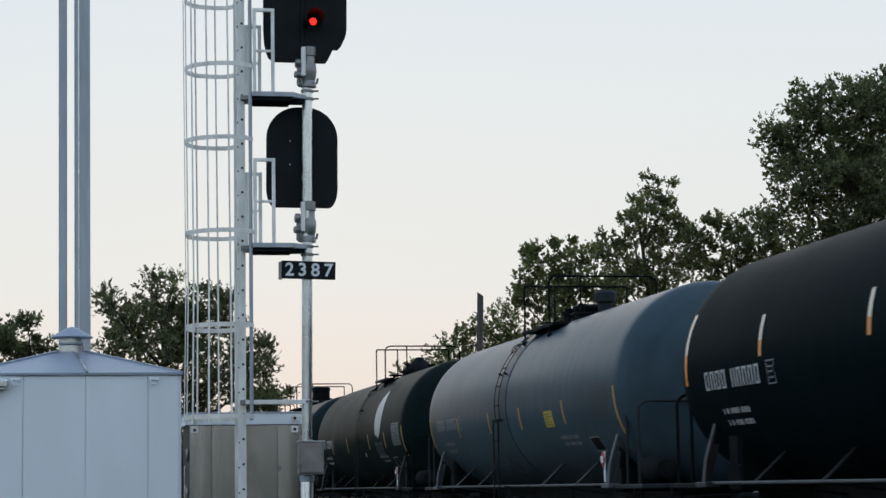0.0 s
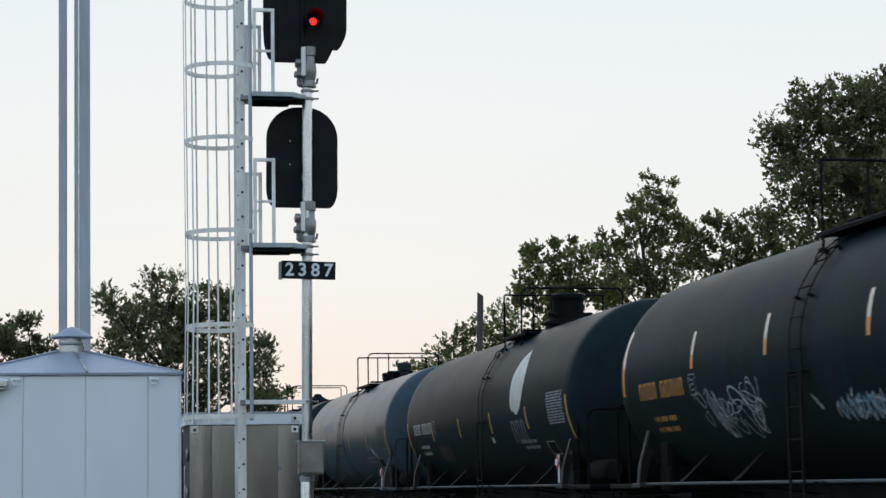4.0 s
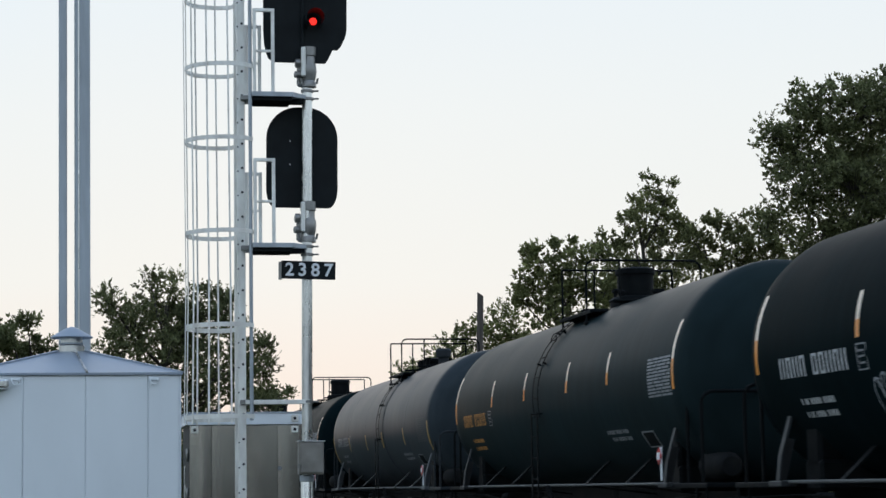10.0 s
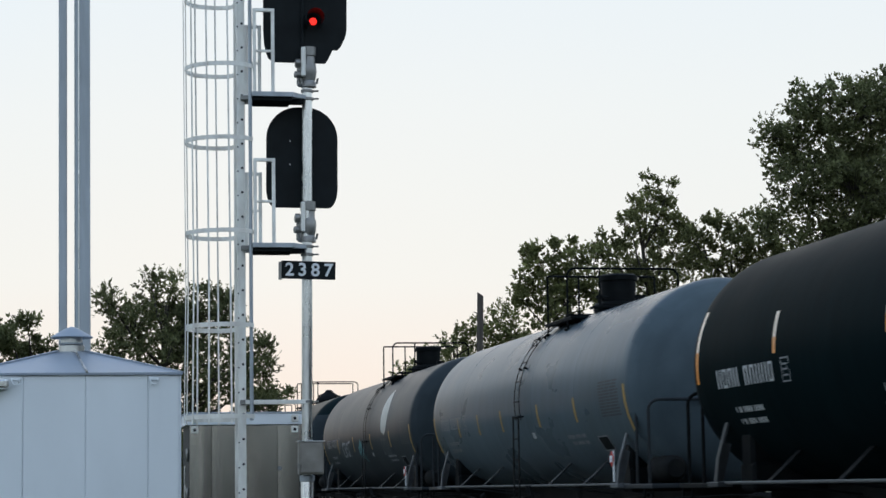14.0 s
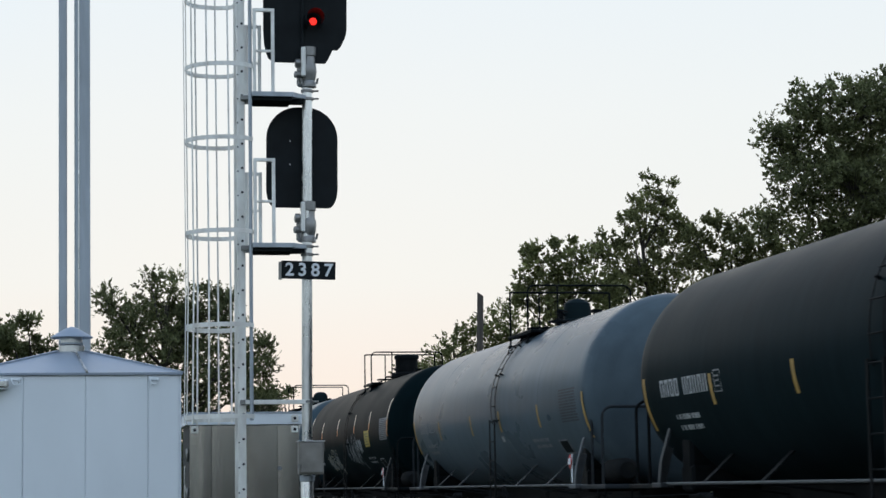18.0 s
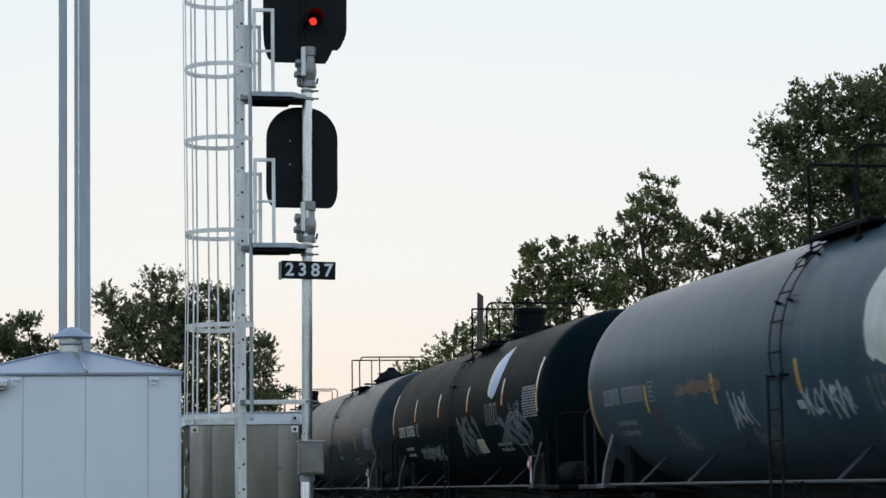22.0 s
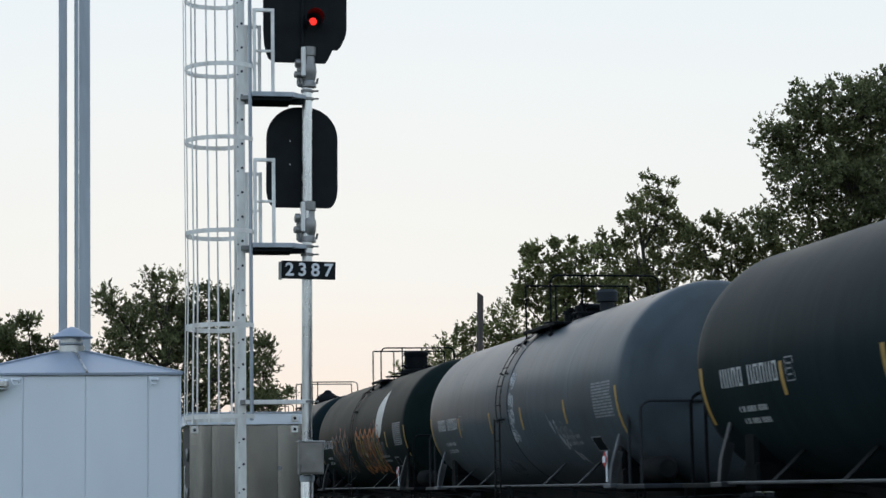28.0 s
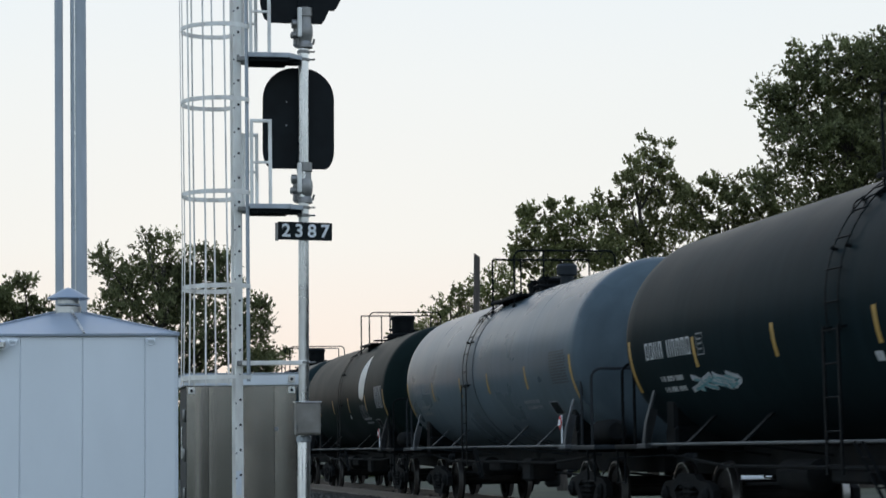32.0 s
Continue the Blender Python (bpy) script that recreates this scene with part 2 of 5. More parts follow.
# ---- mesh building ----
class Build:
    """Collects corners and faces of one part."""

    def __init__(self):
        self.v, self.f = [], []

    def add(self, verts, faces):
        k = len(self.v)
        self.v += [tuple(p) for p in verts]
        self.f += [tuple(k + i for i in face) for face in faces]
        return self

    def box(self, c, s, bevel=0.0, m=None):
        """A box at c of size s with chamfered edges."""
        hx, hy, hz = (a / 2 for a in s)
        b = min(bevel, hx * 0.9, hy * 0.9, hz * 0.9)
        bm = bmesh.new()
        bmesh.ops.create_cube(bm, size=1, matrix=Matrix.Diagonal((*s, 1)))
        if b > 0:
            bmesh.ops.bevel(bm, geom=bm.edges[:], offset=b, segments=1, affect="EDGES")
        m = Matrix.Translation(c) @ (m or Matrix())
        bm.verts.ensure_lookup_table()
        self.add([m @ v.co for v in bm.verts], [[v.index for v in f.verts] for f in bm.faces])
        bm.free()
        return self

    def tube(self, pts, r, seg=8, closed=False, caps=True):
        """A round bar along the points."""
        pts = [Vector(p) for p in pts]
        n = len(pts)
        rings = []
        for i, p in enumerate(pts):
            a = pts[(i - 1) % n] if (i > 0 or closed) else p
            b = pts[(i + 1) % n] if (i < n - 1 or closed) else p
            d = (b - a).normalized()
            u = d.cross(Vector((0.31, 0.17, 0.93)) if abs(d.z) < 0.9 else Vector((1, 0.13, 0))).normalized()
            w = d.cross(u)
            rr = float(r[i] if isinstance(r, (list, tuple)) else r)
            rings.append([p + rr * (math.cos(2 * math.pi * k / seg) * u + math.sin(2 * math.pi * k / seg) * w) for k in range(seg)])
        faces = []
        for i in range(n if closed else n - 1):
            j = (i + 1) % n
            faces += [(i * seg + k, i * seg + (k + 1) % seg, j * seg + (k + 1) % seg, j * seg + k) for k in range(seg)]
        if caps and not closed:
            faces += [tuple(range(seg))[::-1], tuple((n - 1) * seg + k for k in range(seg))]
        return self.add([q for ring in rings for q in ring], faces)

    def flat(self, pts, wide, thick, across):
        """A flat bar along the points, wide along `across`."""
        pts, ac = [Vector(p) for p in pts], Vector(across).normalized()
        n, vs, fs = len(pts), [], []
        for i, p in enumerate(pts):
            d = (pts[min(i + 1, n - 1)] - pts[max(i - 1, 0)]).normalized()
            nn = d.cross(ac).normalized()
            vs += [p + sx * wide / 2 * ac + sn * thick / 2 * nn for sx, sn in ((-1, -1), (1, -1), (1, 1), (-1, 1))]
        for i in range(n - 1):
            fs += [(i * 4 + k, i * 4 + (k + 1) % 4, i * 4 + 4 + (k + 1) % 4, i * 4 + 4 + k) for k in range(4)]
        fs += [(3, 2, 1, 0), tuple(4 * (n - 1) + k for k in range(4))]
        return self.add(vs, fs)

    def lathe(self, profile, seg=32, m=None, caps=True):
        """Turns (radius, height) pairs round the z axis of m."""
        m, vs, fs = m or Matrix(), [], []
        for r, z in profile:
            vs += [m @ Vector((r * math.cos(2 * math.pi * k / seg), r * math.sin(2 * math.pi * k / seg), z)) for k in range(seg)]
        for i in range(len(profile) - 1):
            fs += [(i * seg + k, i * seg + (k + 1) % seg, (i + 1) * seg + (k + 1) % seg, (i + 1) * seg + k) for k in range(seg)]
        if caps:
            fs += [tuple(range(seg))[::-1], tuple((len(profile) - 1) * seg + k for k in range(seg))]
        return self.add(vs, fs)

    def prism(self, outline, depth, m=None):
        """An outline in the xy plane of m, thick along its z."""
        m, n = m or Matrix(), len(outline)
        vs = [m @ Vector((x, y, -depth / 2)) for x, y in outline] + [m @ Vector((x, y, depth / 2)) for x, y in outline]
        return self.add(vs, [tuple(range(n))[::-1], tuple(range(n, 2 * n))] + [(k, (k + 1) % n, n + (k + 1) % n, n + k) for k in range(n)])

    def mesh(self, name, mat, smooth=True):
        me = bpy.data.meshes.new(name)
        me.from_pydata(self.v, [], self.f)
        me.materials.append(mat)
        me.validate()
        bm = bmesh.new()
        bm.from_mesh(me)
        bmesh.ops.recalc_face_normals(bm, faces=bm.faces)
        bm.to_mesh(me)
        bm.free()
        if smooth:
            me.shade_smooth()
            me.set_sharp_from_angle(angle=radians(35))
        return me


def two_tone(name, builds):
    """One mesh from several Builds, each with its material."""
    me, v, f, mi = bpy.data.meshes.new(name), [], [], []
    for k, (b, mat) in enumerate(builds):
        f += [tuple(len(v) + i for i in face) for face in b.f]
        mi += [k] * len(b.f)
        v += b.v
        me.materials.append(mat)
    me.from_pydata(v, [], f)
    me.polygons.foreach_set("material_index", mi)
    bm = bmesh.new()
    bm.from_mesh(me)
    bmesh.ops.recalc_face_normals(bm, faces=bm.faces)
    bm.to_mesh(me)
    bm.free()
    me.shade_smooth()
    me.set_sharp_from_angle(angle=radians(35))
    return me


def thing(name, m, label, category, group="", kind=""):
    ob = tagged(new(name), label, category, group, kind)
    ob.matrix_basis = m
    return ob


def part(name, b, mat, parent, label="", at=None):
    """One mesh object under a thing or a part; b is a Build or a mesh that alike parts share."""
    me = b if isinstance(b, bpy.types.Mesh) else b.mesh(name, mat)
    ob = new(name, me)
    ob.parent = parent
    if at is not None:
        ob.matrix_basis = at
    if label:
        ob["label"] = label
    return ob


def solo(name, b, mat, label, category="", group="", kind="", m=None):
    """A thing of one mesh."""
    ob = tagged(new(name, b.mesh(name, mat)), label, category, group, kind)
    if m is not None:
        ob.matrix_basis = m
    return ob


# ---- the ground, the track ----
def ground():
    m = material("dry_grass_and_gravel", (0.034, 0.042, 0.018), 0.95, 0, 0.5, 0.35, 6, 0.6, dirt=(0.055, 0.05, 0.04), dirt_amount=0.8)
    b, n = Build(), 60
    xs = [math.copysign(abs(k / 30) ** 3 * 4200, k) for k in range(-30, 31)]
    vs = [(x, y, -0.05 * noise.noise((x * 0.13, y * 0.13, 0)) - 0.06 if abs(x) < 300 and abs(y) < 300 else -0.1) for x in xs for y in xs]
    b.add(vs, [(i * 61 + j, (i + 1) * 61 + j, (i + 1) * 61 + j + 1, i * 61 + j + 1) for i in range(n) for j in range(n)])
    solo("ground", b, m, "flat dry grass and gravel beside the railway", "ground", kind="structure")


def track():
    bed = Build()
    prof = [(-3.1, -0.12), (-1.75, 0.26), (1.75, 0.26), (3.1, -0.12)]
    ys = [-460 + 20 * k for k in range(53)]
    bed.add([(XC + x, y, z) for y in ys for x, z in prof], [(i * 4 + k, i * 4 + k + 1, i * 4 + k + 5, i * 4 + k + 4) for i in range(len(ys) - 1) for k in range(3)])
    bed = solo("ballast_bed", bed, BALLAST, "grey stone ballast bed under the rails", "ballast", kind="structure")
    sec = [(-0.075, 0), (0.075, 0), (0.07, 0.015), (0.012, 0.03), (0.012, 0.12), (0.036, 0.13), (0.036, 0.165), (0.028, 0.172),
           (-0.028, 0.172), (-0.036, 0.165), (-0.036, 0.13), (-0.012, 0.12), (-0.012, 0.03), (-0.07, 0.015)]
    for side in (-0.755, 0.755):
        b, n = Build(), len(sec)
        b.add([(XC + side + x, y, RAIL - 0.172 + z) for y in (-460, 580) for x, z in sec],
              [(k, (k + 1) % n, n + (k + 1) % n, n + k) for k in range(n)])
        solo("rail", b, RAILSTEEL, "worn steel rail on timber sleepers", "rail", "rails of the track", "structure")
    tie = Build().box((0, 0, 0), (2.6, 0.23, 0.18), 0.012).mesh("sleeper", TIMBER, False)
    rest = Build()
    for k in range(-880, 1100):
        y = k * 0.52
        if 12 < y < 130:
            ob = part("sleeper", tie, TIMBER, bed, at=pose(XC + random.uniform(-0.03, 0.03), y, RAIL - 0.262, 0, 0, random.uniform(-1, 1)))
        else:
            x = XC
            rest.add([(x + a * 1.3, y + c * 0.115, RAIL - 0.262 + e * 0.09) for a in (-1, 1) for c in (-1, 1) for e in (-1, 1)],
                     [(0, 1, 3, 2), (4, 6, 7, 5), (0, 4, 5, 1), (2, 3, 7, 6), (1, 5, 7, 3)])
    solo("far_sleepers", rest, TIMBER, "row of dark timber sleepers far along the track", "sleepers", kind="stuff")
    rng = np.random.RandomState(4)
    st = Build()
    for _ in range(5200):
        y, x = rng.uniform(14, 62), rng.uniform(-3.0, 2.2)
        z = 0.26 if abs(x) < 1.75 else 0.26 - (abs(x) - 1.75) * 0.28
        s = float(rng.uniform(0.025, 0.055))
        c = Vector((XC + x, y, z + s * 0.3))
        r = Euler(rng.uniform(0, 6, 3).tolist()).to_matrix()
        st.add([c + r @ Vector(p) * s for p in ((1, 0, 0), (-1, 0.2, 0), (0, 1, 0.1), (0.1, -1, 0), (0, 0, 0.8), (0.1, 0, -0.8))],
               [(0, 2, 4), (2, 1, 4), (1, 3, 4), (3, 0, 4), (2, 0, 5), (1, 2, 5), (3, 1, 5), (0, 3, 5)])
    solo("ballast_stones", st, BALLAST, "loose broken ballast stones round the sleepers", "stones", kind="stuff")


# ---- the white signal hut with its roof vent, and the steel columns behind it ----
def hut():
    x0, x1, y0, y1, top = -0.715, 1.243, 19.3, 21.26, 2.68
    root = thing("signal_hut", pose((x0 + x1) / 2, (y0 + y1) / 2, 0), "white enamelled steel railway signal hut with a hipped metal roof", "hut")
    w, d = x1 - x0, y1 - y0
    b = Build().box((0, 0, 0.07), (w + 0.3, d + 0.3, 0.34), 0.02)
    part("foundation", b, BALLAST, root, "rough concrete foundation")
    b = Build().box((0, 0.0, (top + 0.2) / 2), (w - 0.012, d - 0.012, top - 0.2), 0.0)
    part("inner_wall", b, WHITE, root)
    edges = [-w / 2, -0.45, 0.118, 0.692, w / 2]
    for k in range(4):
        a, c = edges[k], edges[k + 1]
        b = Build().box(((a + c) / 2, -d / 2, (0.24 + top) / 2), (c - a - 0.005, 0.024, top - 0.24), 0.006)
        part("wall_panel", b, WHITE, root)
    for s in (-1, 1):
        for k in range(3):
            b = Build().box((s * w / 2, -d / 2 + 0.35 + k * 0.64, (0.24 + top) / 2), (0.05, 0.632, top - 0.24), 0.008)
            part("wall_panel", b, WHITE, root)
    # hipped roof with a drip edge
    o, ez, az = 0.035, top, 2.96
    ex, ey = w / 2 + o, d / 2 + o
    r = 0.13
    vs = [(-ex, -ey, ez + 0.002), (ex, -ey, ez + 0.002), (ex, ey, ez + 0.002), (-ex, ey, ez + 0.002),
          (-ex, -ey, ez + 0.024), (ex, -ey, ez + 0.024), (ex, ey, ez + 0.024), (-ex, ey, ez + 0.024),
          (-r, -r, az), (r, -r, az), (r, r, az), (-r, r, az)]
    fs = [(0, 1, 5, 4), (1, 2, 6, 5), (2, 3, 7, 6), (3, 0, 4, 7), (4, 5, 9, 8), (5, 6, 10, 9), (6, 7, 11, 10), (7, 4, 8, 11), (8, 9, 10, 11), (3, 2, 1, 0)]
    roof = part("roof", Build().add(vs, fs), ROOF, root, "bluish-grey sheet metal roof")
    b = Build().flat([(0.13, -ey - 0.01, ez + 0.03), (0.03, -r, az + 0.012)], 0.02, 0.016, (1, 0, 0))
    part("roof_seam", b, GALV, roof)
    for sx, sy in ((1, -1), (-1, -1), (1, 1), (-1, 1)):
        b = Build().flat([(sx * ex, sy * ey, ez + 0.026), (sx * r, sy * r, az + 0.008)], 0.03, 0.012, (sx, -sy, 0))
        part("hip_flashing", b, ROOF, roof)
    az = 2.99
    vent = part("roof_vent", Build().lathe([(0.125, az - 0.06), (0.125, az + 0.03), (0.105, az + 0.05), (0.105, az + 0.14)], 28), GALV, root, "galvanised roof vent with a conical cap")
    part("vent_cap", Build().lathe([(0.10, az + 0.128), (0.205, az + 0.108), (0.207, az + 0.116), (0.14, az + 0.158), (0.06, az + 0.203), (0.004, az + 0.222)], 32), ROOF, vent)
    part("vent_band", Build().lathe([(0.112, az + 0.045), (0.112, az + 0.062)], 28), GALV_DULL, vent)
    for x in (-0.52, 0.745):
        b = Build().tube([(x - 0.035, -d / 2 - 0.035, top - 0.03)] + [(x - 0.035 * math.cos(a), -d / 2 - 0.05, top - 0.06 - 0.028 * math.sin(a)) for a in (0, 0.8, 1.57, 2.3, 3.14)] + [(x + 0.035, -d / 2 - 0.035, top - 0.03)], 0.007, 8)
        part("lifting_eye", b, WHITE, root)
        part("eye_plate", Build().box((x, -d / 2 - 0.03, top - 0.035), (0.10, 0.014, 0.026), 0.004), WHITE, root)
    lamp = part("wall_lamp", Build().box((-0.66, -d / 2 - 0.09, 2.60), (0.16, 0.14, 0.075), 0.015), GALV, root, "small grey wall lamp under the eaves")
    part("lamp_glass", Build().box((-0.66, -d / 2 - 0.09, 2.557), (0.13, 0.11, 0.012), 0.004), SIGN_WHITE, lamp)


def columns():
    for x, w, d in ((0.222, 0.090, 0.11), (0.431, 0.17, 0.13)):
        root = thing("steel_column", pose(x, 22.45, 0, 0, -0.39, 0), "tall galvanised steel column with a square section", "column", "columns behind the hut")
        b = Build()
        c = 0.012
        sec = [(-w / 2 + c, -d / 2), (w / 2 - c, -d / 2), (w / 2, -d / 2 + c), (w / 2, d / 2 - c), (w / 2 - c, d / 2), (-w / 2 + c, d / 2), (-w / 2, d / 2 - c), (-w / 2, -d / 2 + c)]
        b.prism(sec, 10.0, pose(0, 0, 5.0))
        part("shaft", b, GALV_DULL, root)
        part("base_plate", Build().box((0, 0, 0.0), (w + 0.2, d + 0.2, 0.06), 0.006), GALV_DULL, root)
        if w > 0.1:
            part("flange_strip", Build().box((-w / 2 + 0.045, -d / 2 - 0.006, 5.0), (0.014, 0.012, 9.9), 0.003), GALV, root)


# ---- the aluminium equipment cabinet beyond the mast ----
def cabinet():
    x0, x1, y0, d, top = 2.012, 3.562, 28.96, 1.3, 2.515
    w = x1 - x0
    root = thing("equipment_cabinet", pose((x0 + x1) / 2, y0 + d / 2, 0), "brushed aluminium trackside equipment cabinet with lifting lugs", "cabinet")
    part("plinth", Build().box((0, 0, 0.1), (w + 0.2, d + 0.2, 0.42), 0.02), BALLAST, root)
    # the body's shade is in its colour, not cast by the hut
    part("body", Build().box((0, 0.01, (0.3 + top) / 2), (w, d, top - 0.3), 0.012), SIDE_SHADOW, root)
    for a, c in ((-w / 2, -w / 2 + 0.31), (-w / 2 + 0.31, 0.46), (0.46, w / 2)):
        # each sheet bows a little between its seams
        x, hw, n = (a + c) / 2, (c - a - 0.006) / 2, 10
        arc = [(x - hw + 2 * hw * k / n, -d / 2 - 0.012 - 0.004 * math.sin(math.pi * k / n)) for k in range(n + 1)]
        outline = arc + [(x + hw, -d / 2 + 0.012), (x - hw, -d / 2 + 0.012)]
        part("front_panel", Build().prism(outline, top - 0.36, pose(0, 0, (0.34 + top) / 2)), SHEET, root)
    roof = part("roof", Build().box((0, 0, top + 0.085), (w + 0.09, d + 0.09, 0.15), 0.012), WHITE, root, "white-painted flat cabinet roof")
    part("roof_rim", Build().box((0, 0, top + 0.168), (w + 0.11, d + 0.11, 0.02), 0.006), GALV_DULL, roof)
    part("roof_lip", Build().box((0, 0, top + 0.008), (w + 0.10, d + 0.10, 0.014), 0.004), SIGN_WHITE, roof)
    for x in (-w / 2 + 0.07, w / 2 - 0.07):
        for z in (top - 0.07, top + 0.085):
            lug = part("lifting_lug", Build().box((x, -d / 2 - 0.05 - (0.02 if z > top else 0), z), (0.10, 0.02, 0.10), 0.018), ALU, root, "bright square lifting lug")
            part("lug_hole", Build().lathe([(0.022, 0), (0.022, 0.006)], 12, pose(x, -d / 2 - 0.06 - (0.02 if z > top else 0), z, 90)), LENS, lug)
    for z in (2.1, 1.55, 1.0):
        part("hinge", Build().lathe([(0.02, -0.09), (0.026, -0.08), (0.026, 0.08), (0.02, 0.09)], 10, pose(-w / 2 - 0.02, -d / 2 + 0.12, z)), CAST, root)
    part("door_latch", Build().box((-w / 2 - 0.03, -d / 2 + 0.2, 1.62), (0.05, 0.16, 0.05), 0.01), GALV, root)
    part("latch_bar", Build().tube([(-w / 2 - 0.05, -d / 2 + 0.2, 1.5), (-w / 2 - 0.05, -d / 2 + 0.2, 1.95)], 0.012, 8), GALV, root)
    part("sticker", Build().lathe([(0.03, 0), (0.03, 0.004)], 14, pose(0.49, -d / 2 - 0.013, 1.9, 90)), PAINT_G, root)


# ---- the signal mast: pipe, two heads, platforms, caged ladder, number plate ----
def head_outline(w, h, r_top, r_low, tall=None):
    pts, tall = [], tall or r_low
    for cx, cy, rx, ry, a0 in ((w / 2 - r_top, h / 2 - r_top, r_top, r_top, 0), (-w / 2 + r_top, h / 2 - r_top, r_top, r_top, 90), (-w / 2 + r_low, -h / 2 + tall, r_low, tall, 180), (w / 2 - r_low, -h / 2 + tall, r_low, tall, 270)):
        pts += [(cx + rx * math.cos(radians(a0 + t)), cy + ry * math.sin(radians(a0 + t))) for t in range(0, 91, 9)]
    return pts


def mast():
    mx, my = 3.197, 25.34
    root = thing("signal_mast", pose(mx, my, -0.10, 0, 0.40, 0), "galvanised railway signal mast with two black signal heads", "signal")
    part("pipe", Build().lathe([(0.066, 1.8), (0.066, 6.86)], 28), GALV, root)
    part("lower_pipe", Build().lathe([(0.11, 0.0), (0.11, 0.05), (0.08, 0.06), (0.08, 1.80), (0.07, 1.84)], 28), GALV, root)
    part("footing", Build().box((0, 0, -0.02), (0.7, 0.7, 0.2), 0.02), BALLAST, root)
    part("collar", Build().lathe([(0.078, 1.79), (0.094, 1.80), (0.094, 1.86), (0.078, 1.87)], 24), GALV_DULL, root)
    box = part("junction_box", Build().box((0.03, -0.12, 2.08), (0.31, 0.16, 0.40), 0.012), BOX_GREY, root, "grey steel junction box strapped to the mast")
    part("box_lid", Build().box((0.03, -0.206, 2.08), (0.27, 0.014, 0.36), 0.006), BOX_GREY, box)
    part("box_hinge", Build().lathe([(0.018, -0.03), (0.018, 0.03)], 10, pose(-0.125, -0.2, 1.98)), CAST, box)
    part("box_flange", Build().box((0.03, -0.12, 2.286), (0.34, 0.18, 0.012), 0.004), GALV, box)
    for z in (2.78, 4.72, 6.60, 6.70, 4.62):
        cl = part("clamp", Build().lathe([(0.07, z - 0.02), (0.08, z - 0.015), (0.08, z + 0.015), (0.07, z + 0.02)], 24), CAST, root)
        part("clamp_bolt", Build().tube([(0.06, -0.03, z), (0.14, -0.05, z)], 0.012, 8), CAST, cl)
    # number plate: dark board with white figures
    plate = part("number_plate", Build().box((0.006, -0.085, 4.415), (0.682, 0.016, 0.225), 0.004, pose(0, 0, 0, 0, 0.9, 0)), SIGNAL_BLACK, root, "black plate with the white number 2387")
    part("plate_edge", Build().box((-0.345, -0.082, 4.405), (0.045, 0.02, 0.225), 0.003), CAST, plate)
    cu = bpy.data.curves.new("figures", "FONT")
    cu.body, cu.size, cu.align_x, cu.align_y, cu.extrude, cu.offset, cu.space_character = "2387", 0.225, "CENTER", "CENTER", 0.002, 0.005, 1.44
    cu.materials.append(SIGN_WHITE)
    figs = new("figures", cu)
    figs.parent = plate
    figs.matrix_basis = pose(0.012, -0.0965, 4.412, 90, 0.9, 0)
    # lower head, seen from its back
    low = part("lower_head", Build().prism(head_outline(0.905, 1.285, 0.40, 0.115, 0.25), 0.05, pose(-0.045, 0.16, 5.877, 90)), SIGNAL_BLACK, root, "black oval signal head")
    part("head_case", Build().prism(head_outline(0.34, 1.0, 0.1, 0.1), 0.2, pose(-0.045, 0.27, 5.86, 90)), SIGNAL_BLACK, low)
    for z in (6.08, 5.78):
        part("case_bolt", Build().lathe([(0.008, 0), (0.008, 0.01)], 8, pose(-0.2, 0.132, z, 90)), SIGN_WHITE, low)
    for z in (5.6, 6.0, 6.3):
        part("visor", Build().lathe([(0.11, 0), (0.12, 0.0), (0.12, 0.3), (0.11, 0.3)], 18, pose(-0.045, 0.37, z, -90), caps=False), SIGNAL_BLACK, low)
    # upper head faces the viewer
    up = part("upper_head", Build().prism([(-0.564, 1.0), (-0.555, -0.44), (-0.543, -0.62), (-0.52, -0.72), (-0.493, -0.80), (-0.42, -0.848), (0.236, -0.848), (0.27, -0.80), (0.329, -0.67), (0.393, -0.67), (0.43, -0.63), (0.475, -0.54), (0.50, -0.46), (0.507, -0.40), (0.507, 1.0), (0.40, 1.3), (-0.40, 1.3)], 0.05, pose(0.0, 0.02, 7.92, 90)), SIGNAL_BLACK, root, "black signal head showing one red lamp")
    part("head_case", Build().prism(head_outline(0.42, 1.5, 0.1, 0.1), 0.22, pose(0.06, 0.15, 8.1, 90)), SIGNAL_BLACK, up)
    for k, z in enumerate((7.605, 8.07, 8.53)):
        v = Build()
        vs, fs, seg = [], [], 20
        for ring, (r, y, sag) in enumerate(((0.115, -0.02, 0), (0.12, -0.30, 0), (0.112, -0.30, 0), (0.107, -0.02, 0))):
            for s in range(seg + 1):
                a = radians(-55 + 290 * s / seg)
                vs.append((0.075 + r * math.cos(a), y, z + r * math.sin(a)))
        for ring in range(3):
            fs += [(ring * (seg + 1) + s, ring * (seg + 1) + s + 1, (ring + 1) * (seg + 1) + s + 1, (ring + 1) * (seg + 1) + s) for s in range(seg)]
        visor = part("visor", v.add(vs, fs), SIGNAL_BLACK, up)
        part("lens", Build().lathe([(0.048, 0), (0.04, 0.014), (0.016, 0.022)], 20, pose(0.075, -0.012, z, 90)), RED_GLOW if k == 0 else LENS, up, "lit red lens" if k == 0 else "")
    part("plate_rib", Build().box((-0.06, -0.02, 7.75), (0.04, 0.06, 0.95), 0.01), SIGNAL_BLACK, up)
